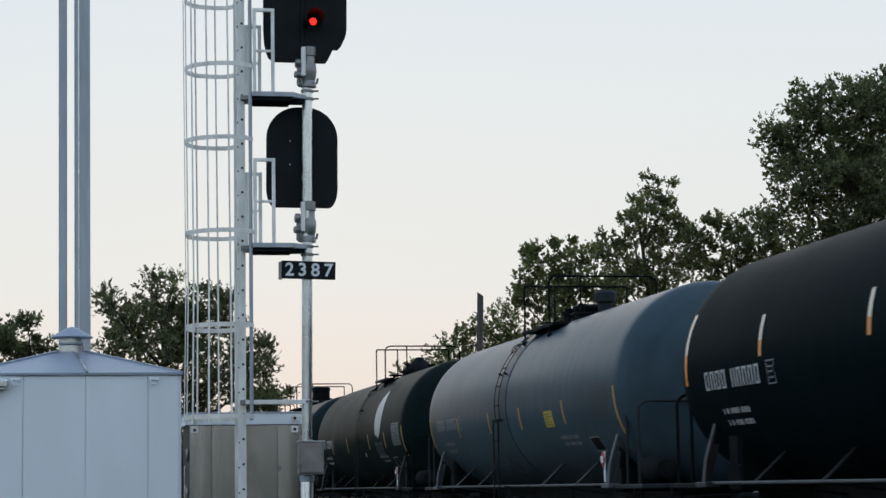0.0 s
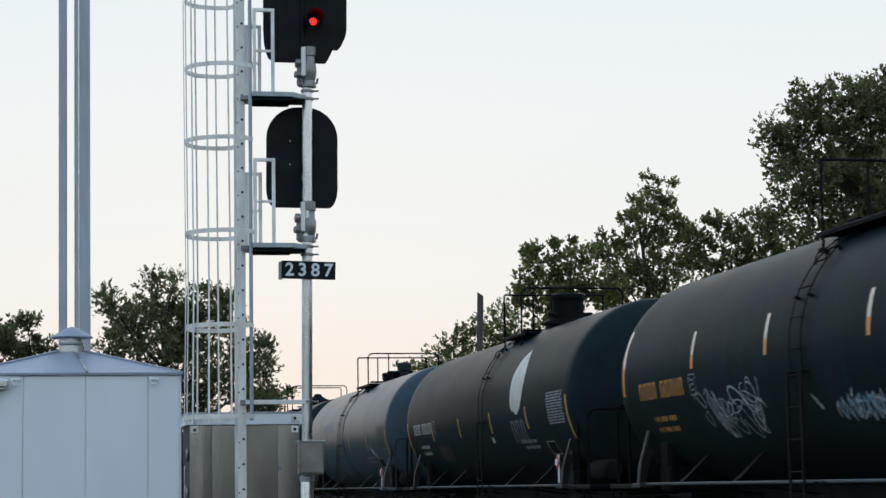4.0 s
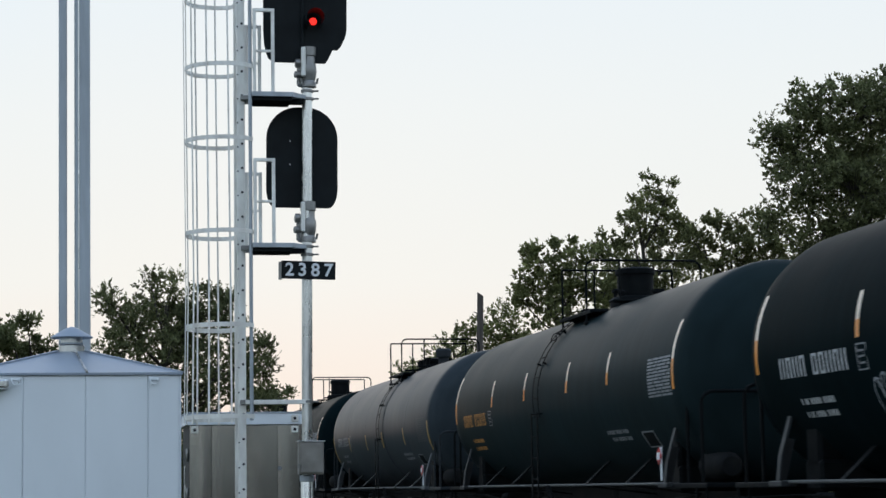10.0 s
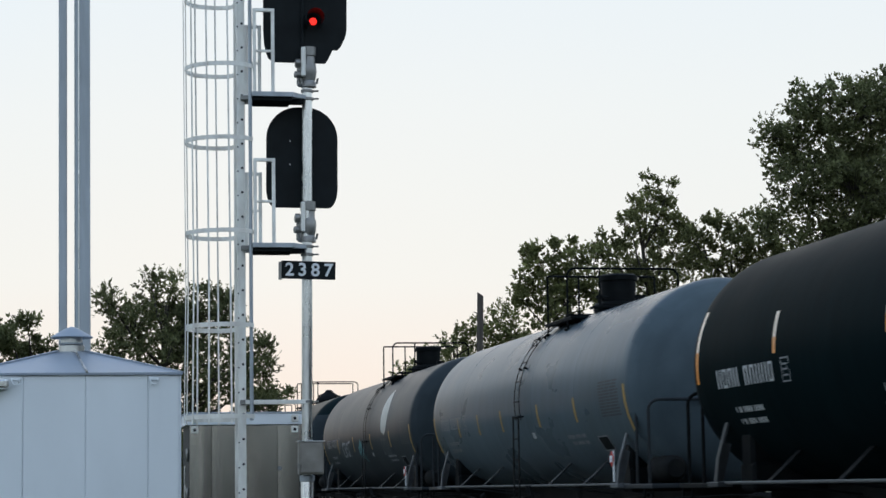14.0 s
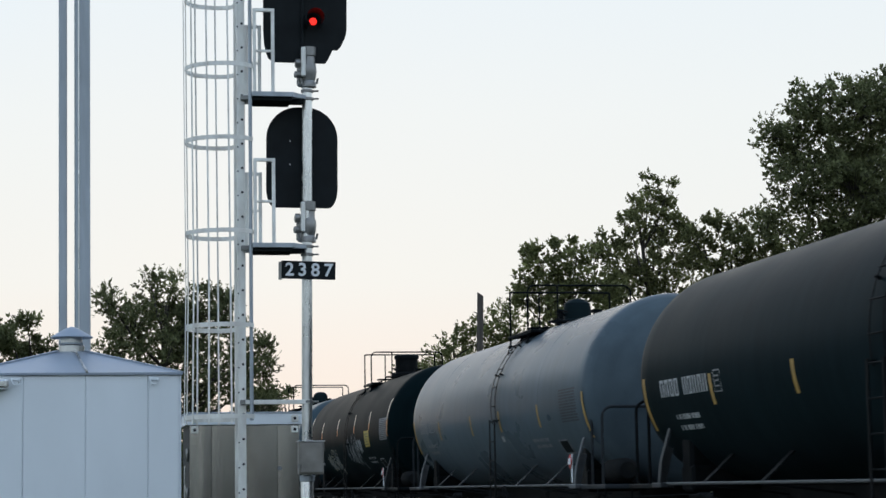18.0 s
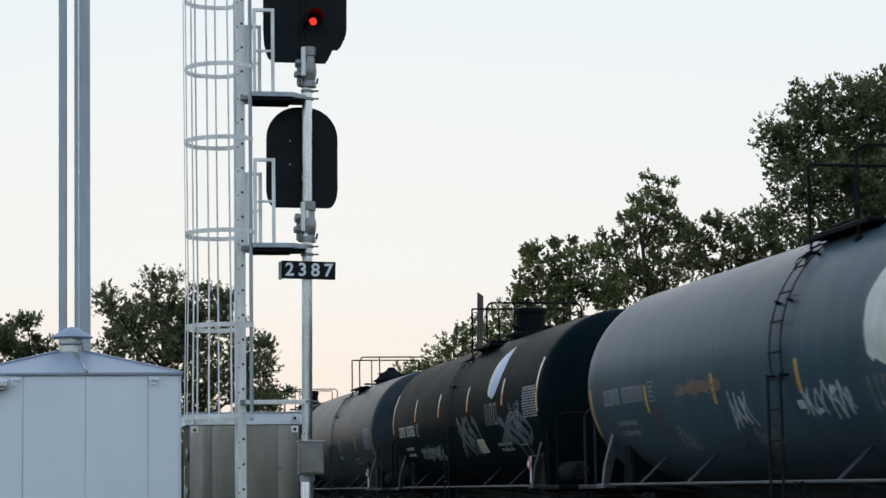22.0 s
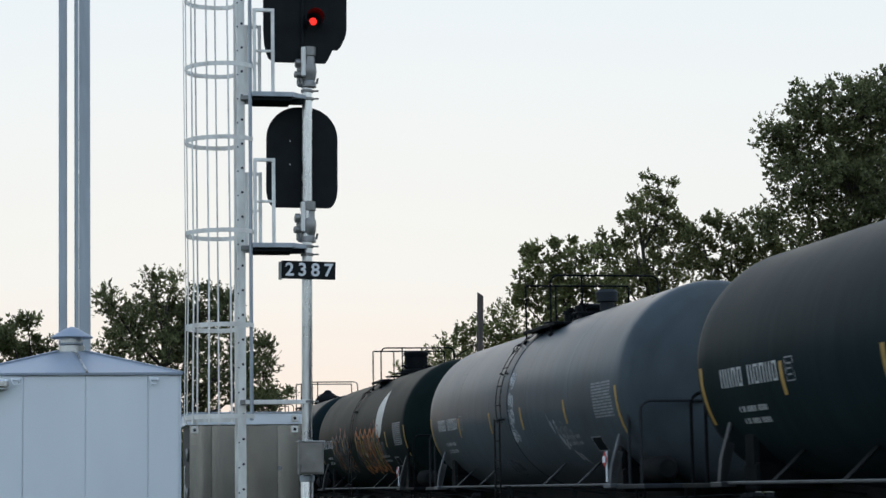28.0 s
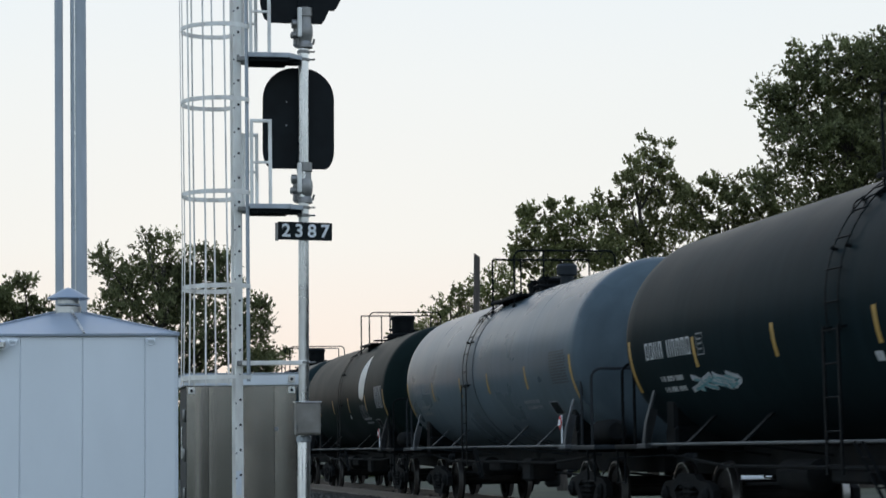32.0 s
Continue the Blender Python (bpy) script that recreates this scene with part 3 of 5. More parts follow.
    # cast brackets below each head
    for z, y in ((7.0, -0.02), (5.03, 0.02)):
        br = part("head_bracket", Build().lathe([(0.06, z - 0.26), (0.10, z - 0.25), (0.10, z - 0.20), (0.085, z - 0.17), (0.10, z - 0.10), (0.105, z - 0.04), (0.10, z + 0.02), (0.085, z + 0.06), (0.085, z + 0.14), (0.098, z + 0.15), (0.098, z + 0.26), (0.05, z + 0.27)], 22, pose(0.015, y, 0)), CAST, root, "cast bracket under the signal head")
        part("bracket_arm", Build().box((-0.06, y - 0.09, z + 0.06), (0.055, 0.05, 0.38), 0.012), ALU, br)
        part("clamp_half", Build().box((-0.085, y + 0.01, z - 0.08), (0.09, 0.12, 0.33), 0.03), CAST, br)
        part("bracket_lobe", Build().lathe([(0.03, -0.04), (0.06, -0.03), (0.06, 0.03), (0.03, 0.04)], 14, pose(-0.12, y - 0.02, z + 0.05, 0, 90, 0)), CAST, br)
        part("bracket_lobe", Build().lathe([(0.02, -0.05), (0.045, -0.04), (0.045, 0.04), (0.02, 0.05)], 12, pose(-0.12, y - 0.04, z - 0.1, 0, 90, 20)), CAST, br)
        for a in (-0.1, 0.11):
            part("bracket_bolt", Build().tube([(a, y - 0.08, z - 0.22), (a * 1.1, y - 0.1, z - 0.15)], 0.014, 8), CAST, br)


def ladder():
    root = thing("caged_ladder", pose(2.428, 25.34, -0.095, 0, -0.08, 0), "bright aluminium caged ladder with two service platforms", "ladder")
    far, near = (-0.025, 0.02), (0.11, -0.22)
    st = part("stringer", Build().box((far[0] + 0.012, far[1], 4.2), (0.098, 0.05, 8.6), 0.006), ALU, root)
    part("stringer", Build().box((far[0] + 0.02, far[1] + 0.42, 4.2), (0.118, 0.05, 8.6), 0.006), ALU, root)
    for k in range(26):
        z = 0.474 + 0.3075 * k
        part("bolt_head", Build().lathe([(0.016, 0), (0.016, 0.006)], 10, pose(far[0] + 0.024, far[1] - 0.026, z, 90)), LENS, st)
        part("bolt_head", Build().lathe([(0.010, 0), (0.010, 0.006)], 8, pose(far[0] - 0.030, far[1] - 0.026, z - 0.042, 90)), LENS, st)
    part("tag", Build().box((far[0], far[1] - 0.028, 1.3), (0.07, 0.006, 0.3), 0.001), SIGN_WHITE, st, "white paper tag")
    part("tag", Build().box((far[0], far[1] - 0.028, 0.95), (0.07, 0.006, 0.14), 0.001), PAINT_G, st)
    part("handrail", Build().tube([(near[0] - 0.028, near[1], 2.54), (near[0] - 0.028, near[1], 8.5)], 0.024, 12), GALV_DULL, root)
    for k in range(19):
        z = 2.85 + 0.3075 * k
        part("rung", Build().tube([(far[0], far[1], z), (far[0] + 0.02, far[1] + 0.42, z)], 0.014, 8), ALU, root)
    hoops = (7.84, 6.945, 6.02, 4.86, 3.70, 2.58)
    loop = [(0.11, -0.24), (-0.02, -0.35), (-0.20, -0.385), (-0.42, -0.34), (-0.62, -0.21), (-0.71, 0.0), (-0.655, 0.20), (-0.53, 0.33), (-0.28, 0.375), (-0.12, 0.33), (-0.07, 0.24)]
    path = []
    for i in range(len(loop) - 1):
        p0, p1, p2, p3 = (Vector(loop[min(max(i + k, 0), len(loop) - 1)]) for k in (-1, 0, 1, 2))
        for t in (0, 0.25, 0.5, 0.75):
            path.append(0.5 * (2 * p1 + (p2 - p0) * t + (2 * p0 - 5 * p1 + 4 * p2 - p3) * t * t + (3 * p1 - p0 - 3 * p2 + p3) * t ** 3))
    path.append(Vector(loop[-1]))
    for z in hoops:
        part("cage_hoop", Build().flat([(p.x, p.y, z - 0.035 * p.y) for p in path], 0.054, 0.009, (0, 0, 1)), ALU, root)
    for x, y in ((-0.707, -0.05), (-0.622, -0.21), (-0.445, -0.335), (-0.185, -0.375), (-0.665, 0.15), (-0.535, 0.30), (-0.275, 0.365)):
        part("cage_bar", Build().flat([(x * 1.06 + 0.02, y, 2.5), (x, y, 4.2), (x - 0.036, y, 8.4)], 0.021, 0.008, (-y * 1.3, x + 0.3, 0)), ALU, root)
    # platforms reach from the ladder to the mast
    for z in (6.60, 4.70):
        pf = part("platform", Build().prism([(0.10, -0.26), (0.60, -0.26), (0.78, -0.10), (0.78, 0.10), (0.60, 0.26), (0.10, 0.26)], 0.018, pose(0, 0, z - 0.01)), GALV_DULL, root, "galvanised grating platform")
        for k in range(7):
            part("grating_bar", Build().box((0.36 + (0.08 if 1 < k < 5 else 0), -0.225 + 0.075 * k, z - 0.045), (0.5 + (0.16 if 1 < k < 5 else 0), 0.008, 0.05), 0), SIGNAL_BLACK, pf)
        for y in (-0.27, 0.27):
            part("platform_edge", Build().box((0.36, y, z + 0.0), (0.52, 0.02, 0.06), 0.004), GALV_DULL, pf)
            part("platform_arm", Build().add([(0.62, y, z - 0.03), (0.62, y, z + 0.03), (0.80, y * 0.25, z + 0.03), (0.80, y * 0.25, z - 0.02),
                                              (0.62, y + 0.015, z - 0.03), (0.62, y + 0.015, z + 0.03), (0.80, y * 0.25 + 0.015, z + 0.03), (0.80, y * 0.25 + 0.015, z - 0.02)],
                                             [(0, 1, 2, 3), (7, 6, 5, 4), (0, 4, 5, 1), (1, 5, 6, 2), (2, 6, 7, 3), (3, 7, 4, 0)]), GALV_DULL, pf)
        part("platform_foot", Build().box((0.06, 0.1, z - 0.01), (0.16, 0.3, 0.06), 0.006), CAST, pf)
        # square-tube guard frames, one before and one behind
        for y, x0, x1, z0, z1 in ((-0.25, 0.135, 0.365, z + 0.0, z + 1.054), (0.25, 0.08, 0.25, z + 0.0, z + 0.95)):
            g = part("guard_frame", Build().box((x1, y, (z0 + z1) / 2), (0.042, 0.042, z1 - z0), 0.005), ALU, root)
            part("guard_post", Build().box((x0, y, (z0 + z1) / 2), (0.042, 0.042, z1 - z0), 0.005), ALU, g)
            part("guard_top", Build().box(((x0 + x1) / 2, y, z1 + 0.015), (x1 - x0 + 0.042, 0.042, 0.042), 0.005), ALU, g)
            part("guard_rail", Build().box(((x0 + x1) / 2, y, z0 + (z1 - z0) * 0.52), (x1 - x0, 0.03, 0.03), 0.004), ALU, g)
    part("mast_tie", Build().box((0.42, -0.05, 2.77), (0.80, 0.05, 0.055), 0.005), ALU, root)
    part("tie_foot", Build().box((0.02, 0.12, 2.77), (0.12, 0.36, 0.06), 0.006), CAST, root)


# ---- trees, poles and the far edge ----
def tree(name, x, y, lobes, seed, mat, label, leaf=0.10, thick=1.0, depth=0.75, rise=0.45, clump=0.42, slim=0.5, full=1.6):
    """A tree from rough lobes (offset, height, radius) of its crown: trunk, limbs to the lobes, twigs and leaves along them."""
    rng = np.random.RandomState(seed)
    root = thing(name, pose(x, y, -0.05), label, "tree")
    h = max(z for _, z, _ in lobes)
    tr = 0.014 * h + 0.03
    ts = [Vector((0.03 * h * math.sin(3 * t + seed) * t, 0.03 * h * math.sin(4 * t + 2 * seed) * t, h * 0.93 * t)) for t in np.linspace(0, 1, 9).tolist()]
    part("trunk", Build().tube(ts, [tr * 1.3] + [tr * (1 - 0.88 * t) + 0.012 for t in np.linspace(0.12, 1, 8).tolist()], 9), BARK, root)
    twigs, V, F = Build(), [], []

    def sprig(a, d, ln, m):
        """A leafy sprig from a along d: m leaves set round the twig, facing outward and up, with single leaves astray."""
        t = rng.uniform(0.08, 1.08, (m, 1))
        off = rng.normal(0, 1, (m, 3))
        off /= np.linalg.norm(off, axis=1)[:, None]
        wide = leaf * full * (1.15 - 0.7 * t)
        p = np.array(a) + t * np.array(d) * ln + off * wide * rng.uniform(0.3, 1.0, (m, 1))
        u = off + np.array(d) * 0.9 + rng.normal(0, 0.35, (m, 3))
        u /= np.linalg.norm(u, axis=1)[:, None]
        face = np.array([0, 0, 0.8]) + off * 0.6 + rng.normal(0, 0.6, (m, 3))
        w = np.cross(u, face)
        w /= np.linalg.norm(w, axis=1)[:, None] + 1e-9
        nn = np.cross(u, w)
        sz = leaf * rng.uniform(0.6, 1.2, (m, 1))
        quad = np.stack([p - u * sz, p + w * sz * slim + nn * sz * 0.18, p + u * sz, p - w * sz * slim + nn * sz * 0.18], 1).reshape(-1, 3)
        k = len(V)
        V.extend(quad.tolist())
        F.extend([(k + 4 * j, k + 4 * j + 1, k + 4 * j + 2, k + 4 * j + 3) for j in range(m)])

    low = min(z - r for _, z, r in lobes)
    fill = [(float(rng.uniform(-1, 1)) * max(abs(d) for d, _, _ in lobes) * 0.8, float(rng.uniform(0.25, 0.95)) * low, 0.16 * h * float(rng.uniform(0.5, 0.8))) for _ in range(5)]
    for dx, lz, r in list(lobes) + fill:
        c = Vector((dx, float(rng.uniform(-depth, depth)) * r, lz * 1.012))
        i = max(1, min(7, int(8 * max(0.1, (lz - 1.2 * r) / h))))
        s0 = ts[i]
        mid = s0.lerp(c, 0.55) + Vector((0, 0, -0.08 * (c - s0).length))
        part("limb", Build().tube([s0, mid, c], [tr * 0.4 * (1 - 0.6 * lz / h) + 0.015, 0.03, 0.012], 6), BARK, root)
        # boughs leave the lobe's middle; each carries a clump of sprigs, and sky shows between the clumps
        inner = max(0.6 * r, r - clump * 0.15)
        for _ in range(int(thick * max(8, 4.0 * (r / clump) ** 2))):
            v = Vector(rng.normal(0, 1, 3).tolist()).normalized()
            v.z = v.z * 0.9 + 0.1
            e = c + v * inner * float(rng.uniform(0.05, 1.0)) ** 0.5
            if rng.rand() < 0.35:
                twigs.tube([c.lerp(e, 0.15), c.lerp(e, 0.6) + Vector((0, 0, -0.05 * r)), e], [0.018, 0.011, 0.006], 4, caps=False)
            cs = clump * float(rng.uniform(0.5, 1.3))
            for _ in range(int(rng.randint(4, 8))):
                o = Vector(rng.normal(0, 1, 3).tolist()).normalized()
                d = (o + v * 0.4 + Vector((0, 0, rise))).normalized()
                a = e + o * cs * float(rng.uniform(0.05, 0.7))
                ln = cs * float(rng.uniform(0.7, 1.4))
                if rng.rand() < 0.2:
                    twigs.tube([a, a + d * ln], [0.007, 0.003], 3, caps=False)
                sprig(a, d, ln, int(rng.randint(4, 8)))
    tw = part("twig_mass", twigs, BARK, root)
    tw["kind"] = "stuff"
    me = bpy.data.meshes.new("crown")
    me.from_pydata(V, [], F)
    me.materials.append(mat)
    cr = new("crown", me)
    cr.parent = root
    cr["label"] = "loose uneven crown of small leaves"
    return root


def woods():
    ragged = "tall dark green cottonwood with a broad ragged crown"
    tree("maple_tree", 3.2, 54, [(-0.45, 6.98, 0.36), (0.08, 6.97, 0.32), (-0.15, 6.45, 0.50), (-1.45, 6.37, 0.52), (0.5, 6.2, 0.52), (-0.8, 5.8, 0.9), (0.4, 5.6, 1.04), (1.4, 6.1, 0.69), (2.1, 5.1, 0.66), (1.3, 4.7, 0.9), (2.55, 5.35, 0.24), (-0.1, 4.7, 1.04), (-1.3, 5.2, 0.67), (2.5, 4.6, 0.45), (1.0, 6.72, 0.26), (1.55, 6.6, 0.22), (-1.1, 4.1, 0.7), (0.5, 3.8, 1.0), (2.2, 3.7, 0.8)],
         3, LEAF_B, "dense dark green broadleaf tree behind the cabinets", 0.066, 1.4, rise=0.8, clump=0.24, slim=0.46, full=1.3)
    left = tree("maple_tree", -0.5, 66, [(0.0, 6.8, 0.44), (-0.5, 6.4, 0.58), (0.5, 6.0, 0.47), (-0.1, 5.9, 0.66), (-0.9, 6.2, 0.55), (-1.6, 6.4, 0.73), (0.6, 5.2, 0.6), (-1.0, 5.0, 0.8)],
                5, LEAF_B, "dark green broadleaf tree behind the white hut, repeated unseen leftwards", 0.085, 1.6, rise=0.8, clump=0.28, slim=0.46)
    # unseen row of copies out to the left, added to darken the tanks' reflections
    for k in range(9):
        copy_thing(left, pose(-5.0 - 4.6 * k, 66 - 3.2 * k, -0.05, 0, 0, 67 * k))
    tree("cottonwood_tree", 29.3, 70, [(-3.2, 14.0, 0.9), (-3.1, 13.0, 0.75), (-1.8, 13.6, 1.2), (-0.9, 13.4, 1.2), (-1.6, 15.0, 1.2), (-0.2, 14.7, 1.75), (1.1, 14.9, 1.68), (3.0, 14.4, 2.13), (-2.6, 12.0, 1.35), (-0.7, 11.8, 1.93), (1.5, 11.6, 2.13), (-3.7, 10.8, 0.77), (-1.8, 10.3, 1.35), (0.6, 12.9, 1.55), (-0.6, 9.0, 1.8)],
         11, LEAF_B, ragged, 0.080, 0.80, clump=0.25, slim=0.65)
    tree("cottonwood_tree", 35.5, 73, [(-1.5, 15.0, 1.8), (1.2, 15.5, 2.0), (-2.0, 12.0, 2.0), (1.0, 12.0, 2.4), (0.0, 9.5, 2.2)], 12, LEAF_B, ragged, 0.13, 1.1, clump=0.7)
    tree("poplar_tree", 24.0, 79, [(0.0, 13.55, 0.38), (0.85, 13.5, 0.34), (-0.1, 12.8, 0.66), (0.75, 12.7, 0.55), (-0.55, 12.5, 0.45), (-0.95, 11.85, 0.7), (0.6, 11.9, 1.2), (1.6, 11.9, 0.61), (-1.5, 10.9, 0.79), (0.0, 10.3, 1.53), (1.7, 10.5, 0.98), (-1.2, 9.3, 1.31), (0.9, 8.9, 1.31)],
         14, LEAF_C, "slender olive green tree with gaps in its crown", 0.080, 0.62, rise=0.9, clump=0.22, slim=0.62, full=1.2)
    tree("poplar_tree", 26.6, 77, [(-0.4, 11.6, 0.72), (0.6, 11.4, 0.72), (1.4, 11.7, 0.6), (2.2, 11.3, 0.7), (2.0, 10.4, 0.9), (1.2, 10.6, 0.8), (-0.9, 10.7, 0.85), (-1.5, 11.2, 0.5), (0.3, 10.2, 1.06), (-0.7, 9.2, 1.06), (1.3, 9.3, 1.0), (2.9, 9.9, 0.9)], 19, LEAF_C, "olive green tree behind the track", 0.080, 0.62, rise=0.9, clump=0.22, slim=0.62, full=1.2)
    tree("poplar_tree", 19.0, 74, [(-1.2, 10.1, 0.7), (-0.4, 10.0, 0.57), (0.7, 10.0, 0.74), (-0.9, 9.0, 0.94), (0.4, 8.9, 1.06), (-1.5, 8.4, 0.61), (1.3, 10.0, 0.61), (-0.3, 7.8, 1.23), (1.5, 8.6, 0.92)],
         17, LEAF_A, "broad green tree behind the track", 0.086, 0.70, rise=0.8, clump=0.24, slim=0.62, full=1.3)
    tree("bush", 20.6, 101, [(2.3, 10.0, 0.73), (0.9, 9.3, 0.78), (1.6, 8.9, 1.12), (0.2, 8.9, 0.67), (2.8, 9.1, 1.12), (-0.6, 8.4, 0.56)], 21, LEAF_A, "bushy green undergrowth below the old pole", 0.12)
    tree("bush", 21.6, 125, [(1.4, 8.9, 0.76), (2.7, 9.3, 0.9), (0.3, 8.4, 0.62), (1.9, 8.2, 1.04), (3.9, 9.3, 0.9)], 23, LEAF_A, "bushy green undergrowth along the track", 0.14)
    tree("bush", 18.0, 156, [(0.1, 8.6, 0.69), (-0.9, 8.4, 0.95), (-2.2, 8.7, 0.86)], 25, LEAF_B, "dark far treetop over the track", 0.16)
    for k, (x, y) in enumerate(((14.5, 118), (21.0, 121), (27.5, 122), (34.0, 124), (8.5, 132), (42.0, 124))):
        tree("bush", x, y, [(-2.6, 1.5, 1.1), (-0.9, 2.0, 1.3), (0.9, 1.7, 1.2), (2.6, 1.6, 1.2), (0.0, 0.9, 1.2)], 40 + k, LEAF_B, "low dark green hedge bush beyond the track", 0.17, 0.7)
    pole = thing("utility_pole", pose(19.95, 94, 0, 0, 1.3, 0), "old weathered wooden utility pole with a slanted top", "pole")
    b = Build()
    n = 14
    vs = [(r * math.cos(2 * math.pi * k / n), r * math.sin(2 * math.pi * k / n), z + (0.1 * math.cos(2 * math.pi * k / n) * -1 if z > 5 else 0)) for r, z in ((0.19, 0), (0.165, 6), (0.15, 10.6)) for k in range(n)]
    b.add(vs, [(i * n + k, i * n + (k + 1) % n, (i + 1) * n + (k + 1) % n, (i + 1) * n + k) for i in range(2) for k in range(n)] + [tuple(2 * n + k for k in range(n))])
    part("shaft", b, OLD_WOOD, pole)
    part("wire_hook", Build().tube([(-0.15, 0, 9.7), (-0.32, 0, 9.78)], 0.02, 6), IRON, pole)
    part("wire_hook", Build().tube([(0.15, 0, 9.2), (0.32, 0, 9.2)], 0.02, 6), IRON, pole)


def yard():
    """A pale concrete yard beyond the track, with its kerb and two parked cars."""
    b = Build().box((66, 81, -0.06), (70, 15, 0.1), 0.02)
    solo("yard_paving", b, CONCRETE, "pale concrete yard beyond the railway track", "paving", kind="structure")
    b = Build().box((66, 88.8, 0.02), (70, 0.35, 0.22), 0.03)
    solo("kerb", b, SIGN_WHITE, "white-painted kerb along the yard", "kerb", kind="structure")
    for x, y, rz, paint, label in ((37.2, 91.2, 8, CAR_PAINT, "dark parked car with round headlights beyond the track"), (24.6, 100.5, 20, PALE_PAINT, "silver parked car beyond the track")):
        root = thing("parked_car", pose(x, y, 0.0, 0, 0, rz), label, "car", "parked cars")
        side = [(-2.15, 0.35), (-2.2, 0.75), (-2.0, 0.92), (-1.0, 1.02), (-0.45, 1.48), (1.1, 1.5), (1.75, 1.05), (2.15, 0.95), (2.2, 0.4)]
        turn = Matrix(((0, 0, 1, 0), (1, 0, 0, 0), (0, 1, 0, 0), (0, 0, 0, 1)))
        part("body", Build().prism(side, 1.72, turn), paint, root)
        part("windscreen", Build().prism([(-0.96, 1.04), (-0.48, 1.44), (-0.44, 1.44), (-0.9, 1.04)], 1.45, Matrix.Translation((0, -0.03, 0.02)) @ turn), LENS, root)
        for sx in (-1, 1):
            part("side_window", Build().prism([(-0.8, 1.05), (-0.42, 1.40), (0.95, 1.42), (1.45, 1.06)], 0.02, Matrix.Translation((sx * 0.865, 0, 0)) @ turn), LENS, root)
            part("headlight", Build().lathe([(0.11, 0), (0.1, 0.03), (0.05, 0.05)], 16, pose(sx * 0.62, -2.18, 0.68, 90)), SIGN_WHITE, root, "round white headlight")
            for yy in (-1.35, 1.35):
                w = part("wheel", Build().lathe([(0.2, -0.1), (0.33, -0.1), (0.34, -0.05), (0.34, 0.08), (0.32, 0.1), (0.2, 0.1)], 22, pose(sx * 0.8, yy, 0.33, 0, sx * 90, 0)), TYRE, root)
                part("rim", Build().lathe([(0.2, 0.0), (0.19, 0.09), (0.05, 0.11)], 18, pose(sx * 0.8, yy, 0.33, 0, sx * 90, 0)), CAST, w)
        part("bumper", Build().box((0, -2.2, 0.42), (1.6, 0.12, 0.2), 0.04), SIGNAL_BLACK, root)
        part("plate_bar", Build().box((0, -2.27, 0.45), (0.3, 0.01, 0.13), 0.002), PAINT_G, root)


ground()
yard()
track()
hut()
columns()
cabinet()
mast()
ladder()
woods()


# ---- the train of tank cars ----
# A car's own space: origin on the rail top under its middle, +y towards its rear, -x towards the viewer.
TR, TZ, RING = 1.54, 2.64, 7.41          # tank radius, axis height, end stripes' distance from the middle
HEAD = 0.78


def on_tank(q, s, lift=0.004):
    """A place on the near side: q metres forward of the rear stripe, s metres up along the shell from its widest line."""
    a = s / TR
    return Vector((-(TR + lift) * math.cos(a), RING - q, TZ + (TR + lift) * math.sin(a)))


def patch(b, q0, q1, s0, s1, lift=0.004, skew=0.0):
    n = 1 + int(abs(s1 - s0) / 0.075)
    vs = []
    for k in range(n + 1):
        s = s0 + (s1 - s0) * k / n
        dq = skew * (s - s0)
        vs += [on_tank(q0 + dq, s, lift), on_tank(q1 + dq, s, lift)]
    b.add(vs, [(2 * k, 2 * k + 1, 2 * k + 3, 2 * k + 2) for k in range(n)])


def stroke(b, pts, wide, lift=0.004):
    """A painted stroke along (q, s) points on the shell."""
    n, vs = len(pts), []
    for i, (q, s) in enumerate(pts):
        dq, ds = pts[min(i + 1, n - 1)][0] - pts[max(i - 1, 0)][0], pts[min(i + 1, n - 1)][1] - pts[max(i - 1, 0)][1]
        m = math.hypot(dq, ds) or 1
        vs += [on_tank(q - ds / m * wide / 2, s + dq / m * wide / 2, lift), on_tank(q + ds / m * wide / 2, s - dq / m * wide / 2, lift)]
    b.add(vs, [(2 * i, 2 * i + 1, 2 * i + 3, 2 * i + 2) for i in range(n - 1)])


def tank_mesh(mat):
    prof = [(TR * math.cos(a), -RING - 0.08 - HEAD * math.sin(a)) for a in [radians(d) for d in (89.5, 84, 76, 67, 57, 46, 34, 22, 10, 0)]]
    prof += [(TR, c) for c in (-7.2, -6, -4, -2, 0, 2, 4, 6, 7.2)]
    prof += [(r, -z) for r, z in prof[:10][::-1]]
    return Build().lathe(prof, 64, Matrix.Translation((0, 0, TZ)) @ pose(0, 0, 0, -90)).mesh("tank", mat)


SILL = 1.15
MESH = {}


def shared(key, maker, mat):
    if key not in MESH:
        b = Build()
        maker(b)
        MESH[key] = b.mesh(key, mat)
    return MESH[key]


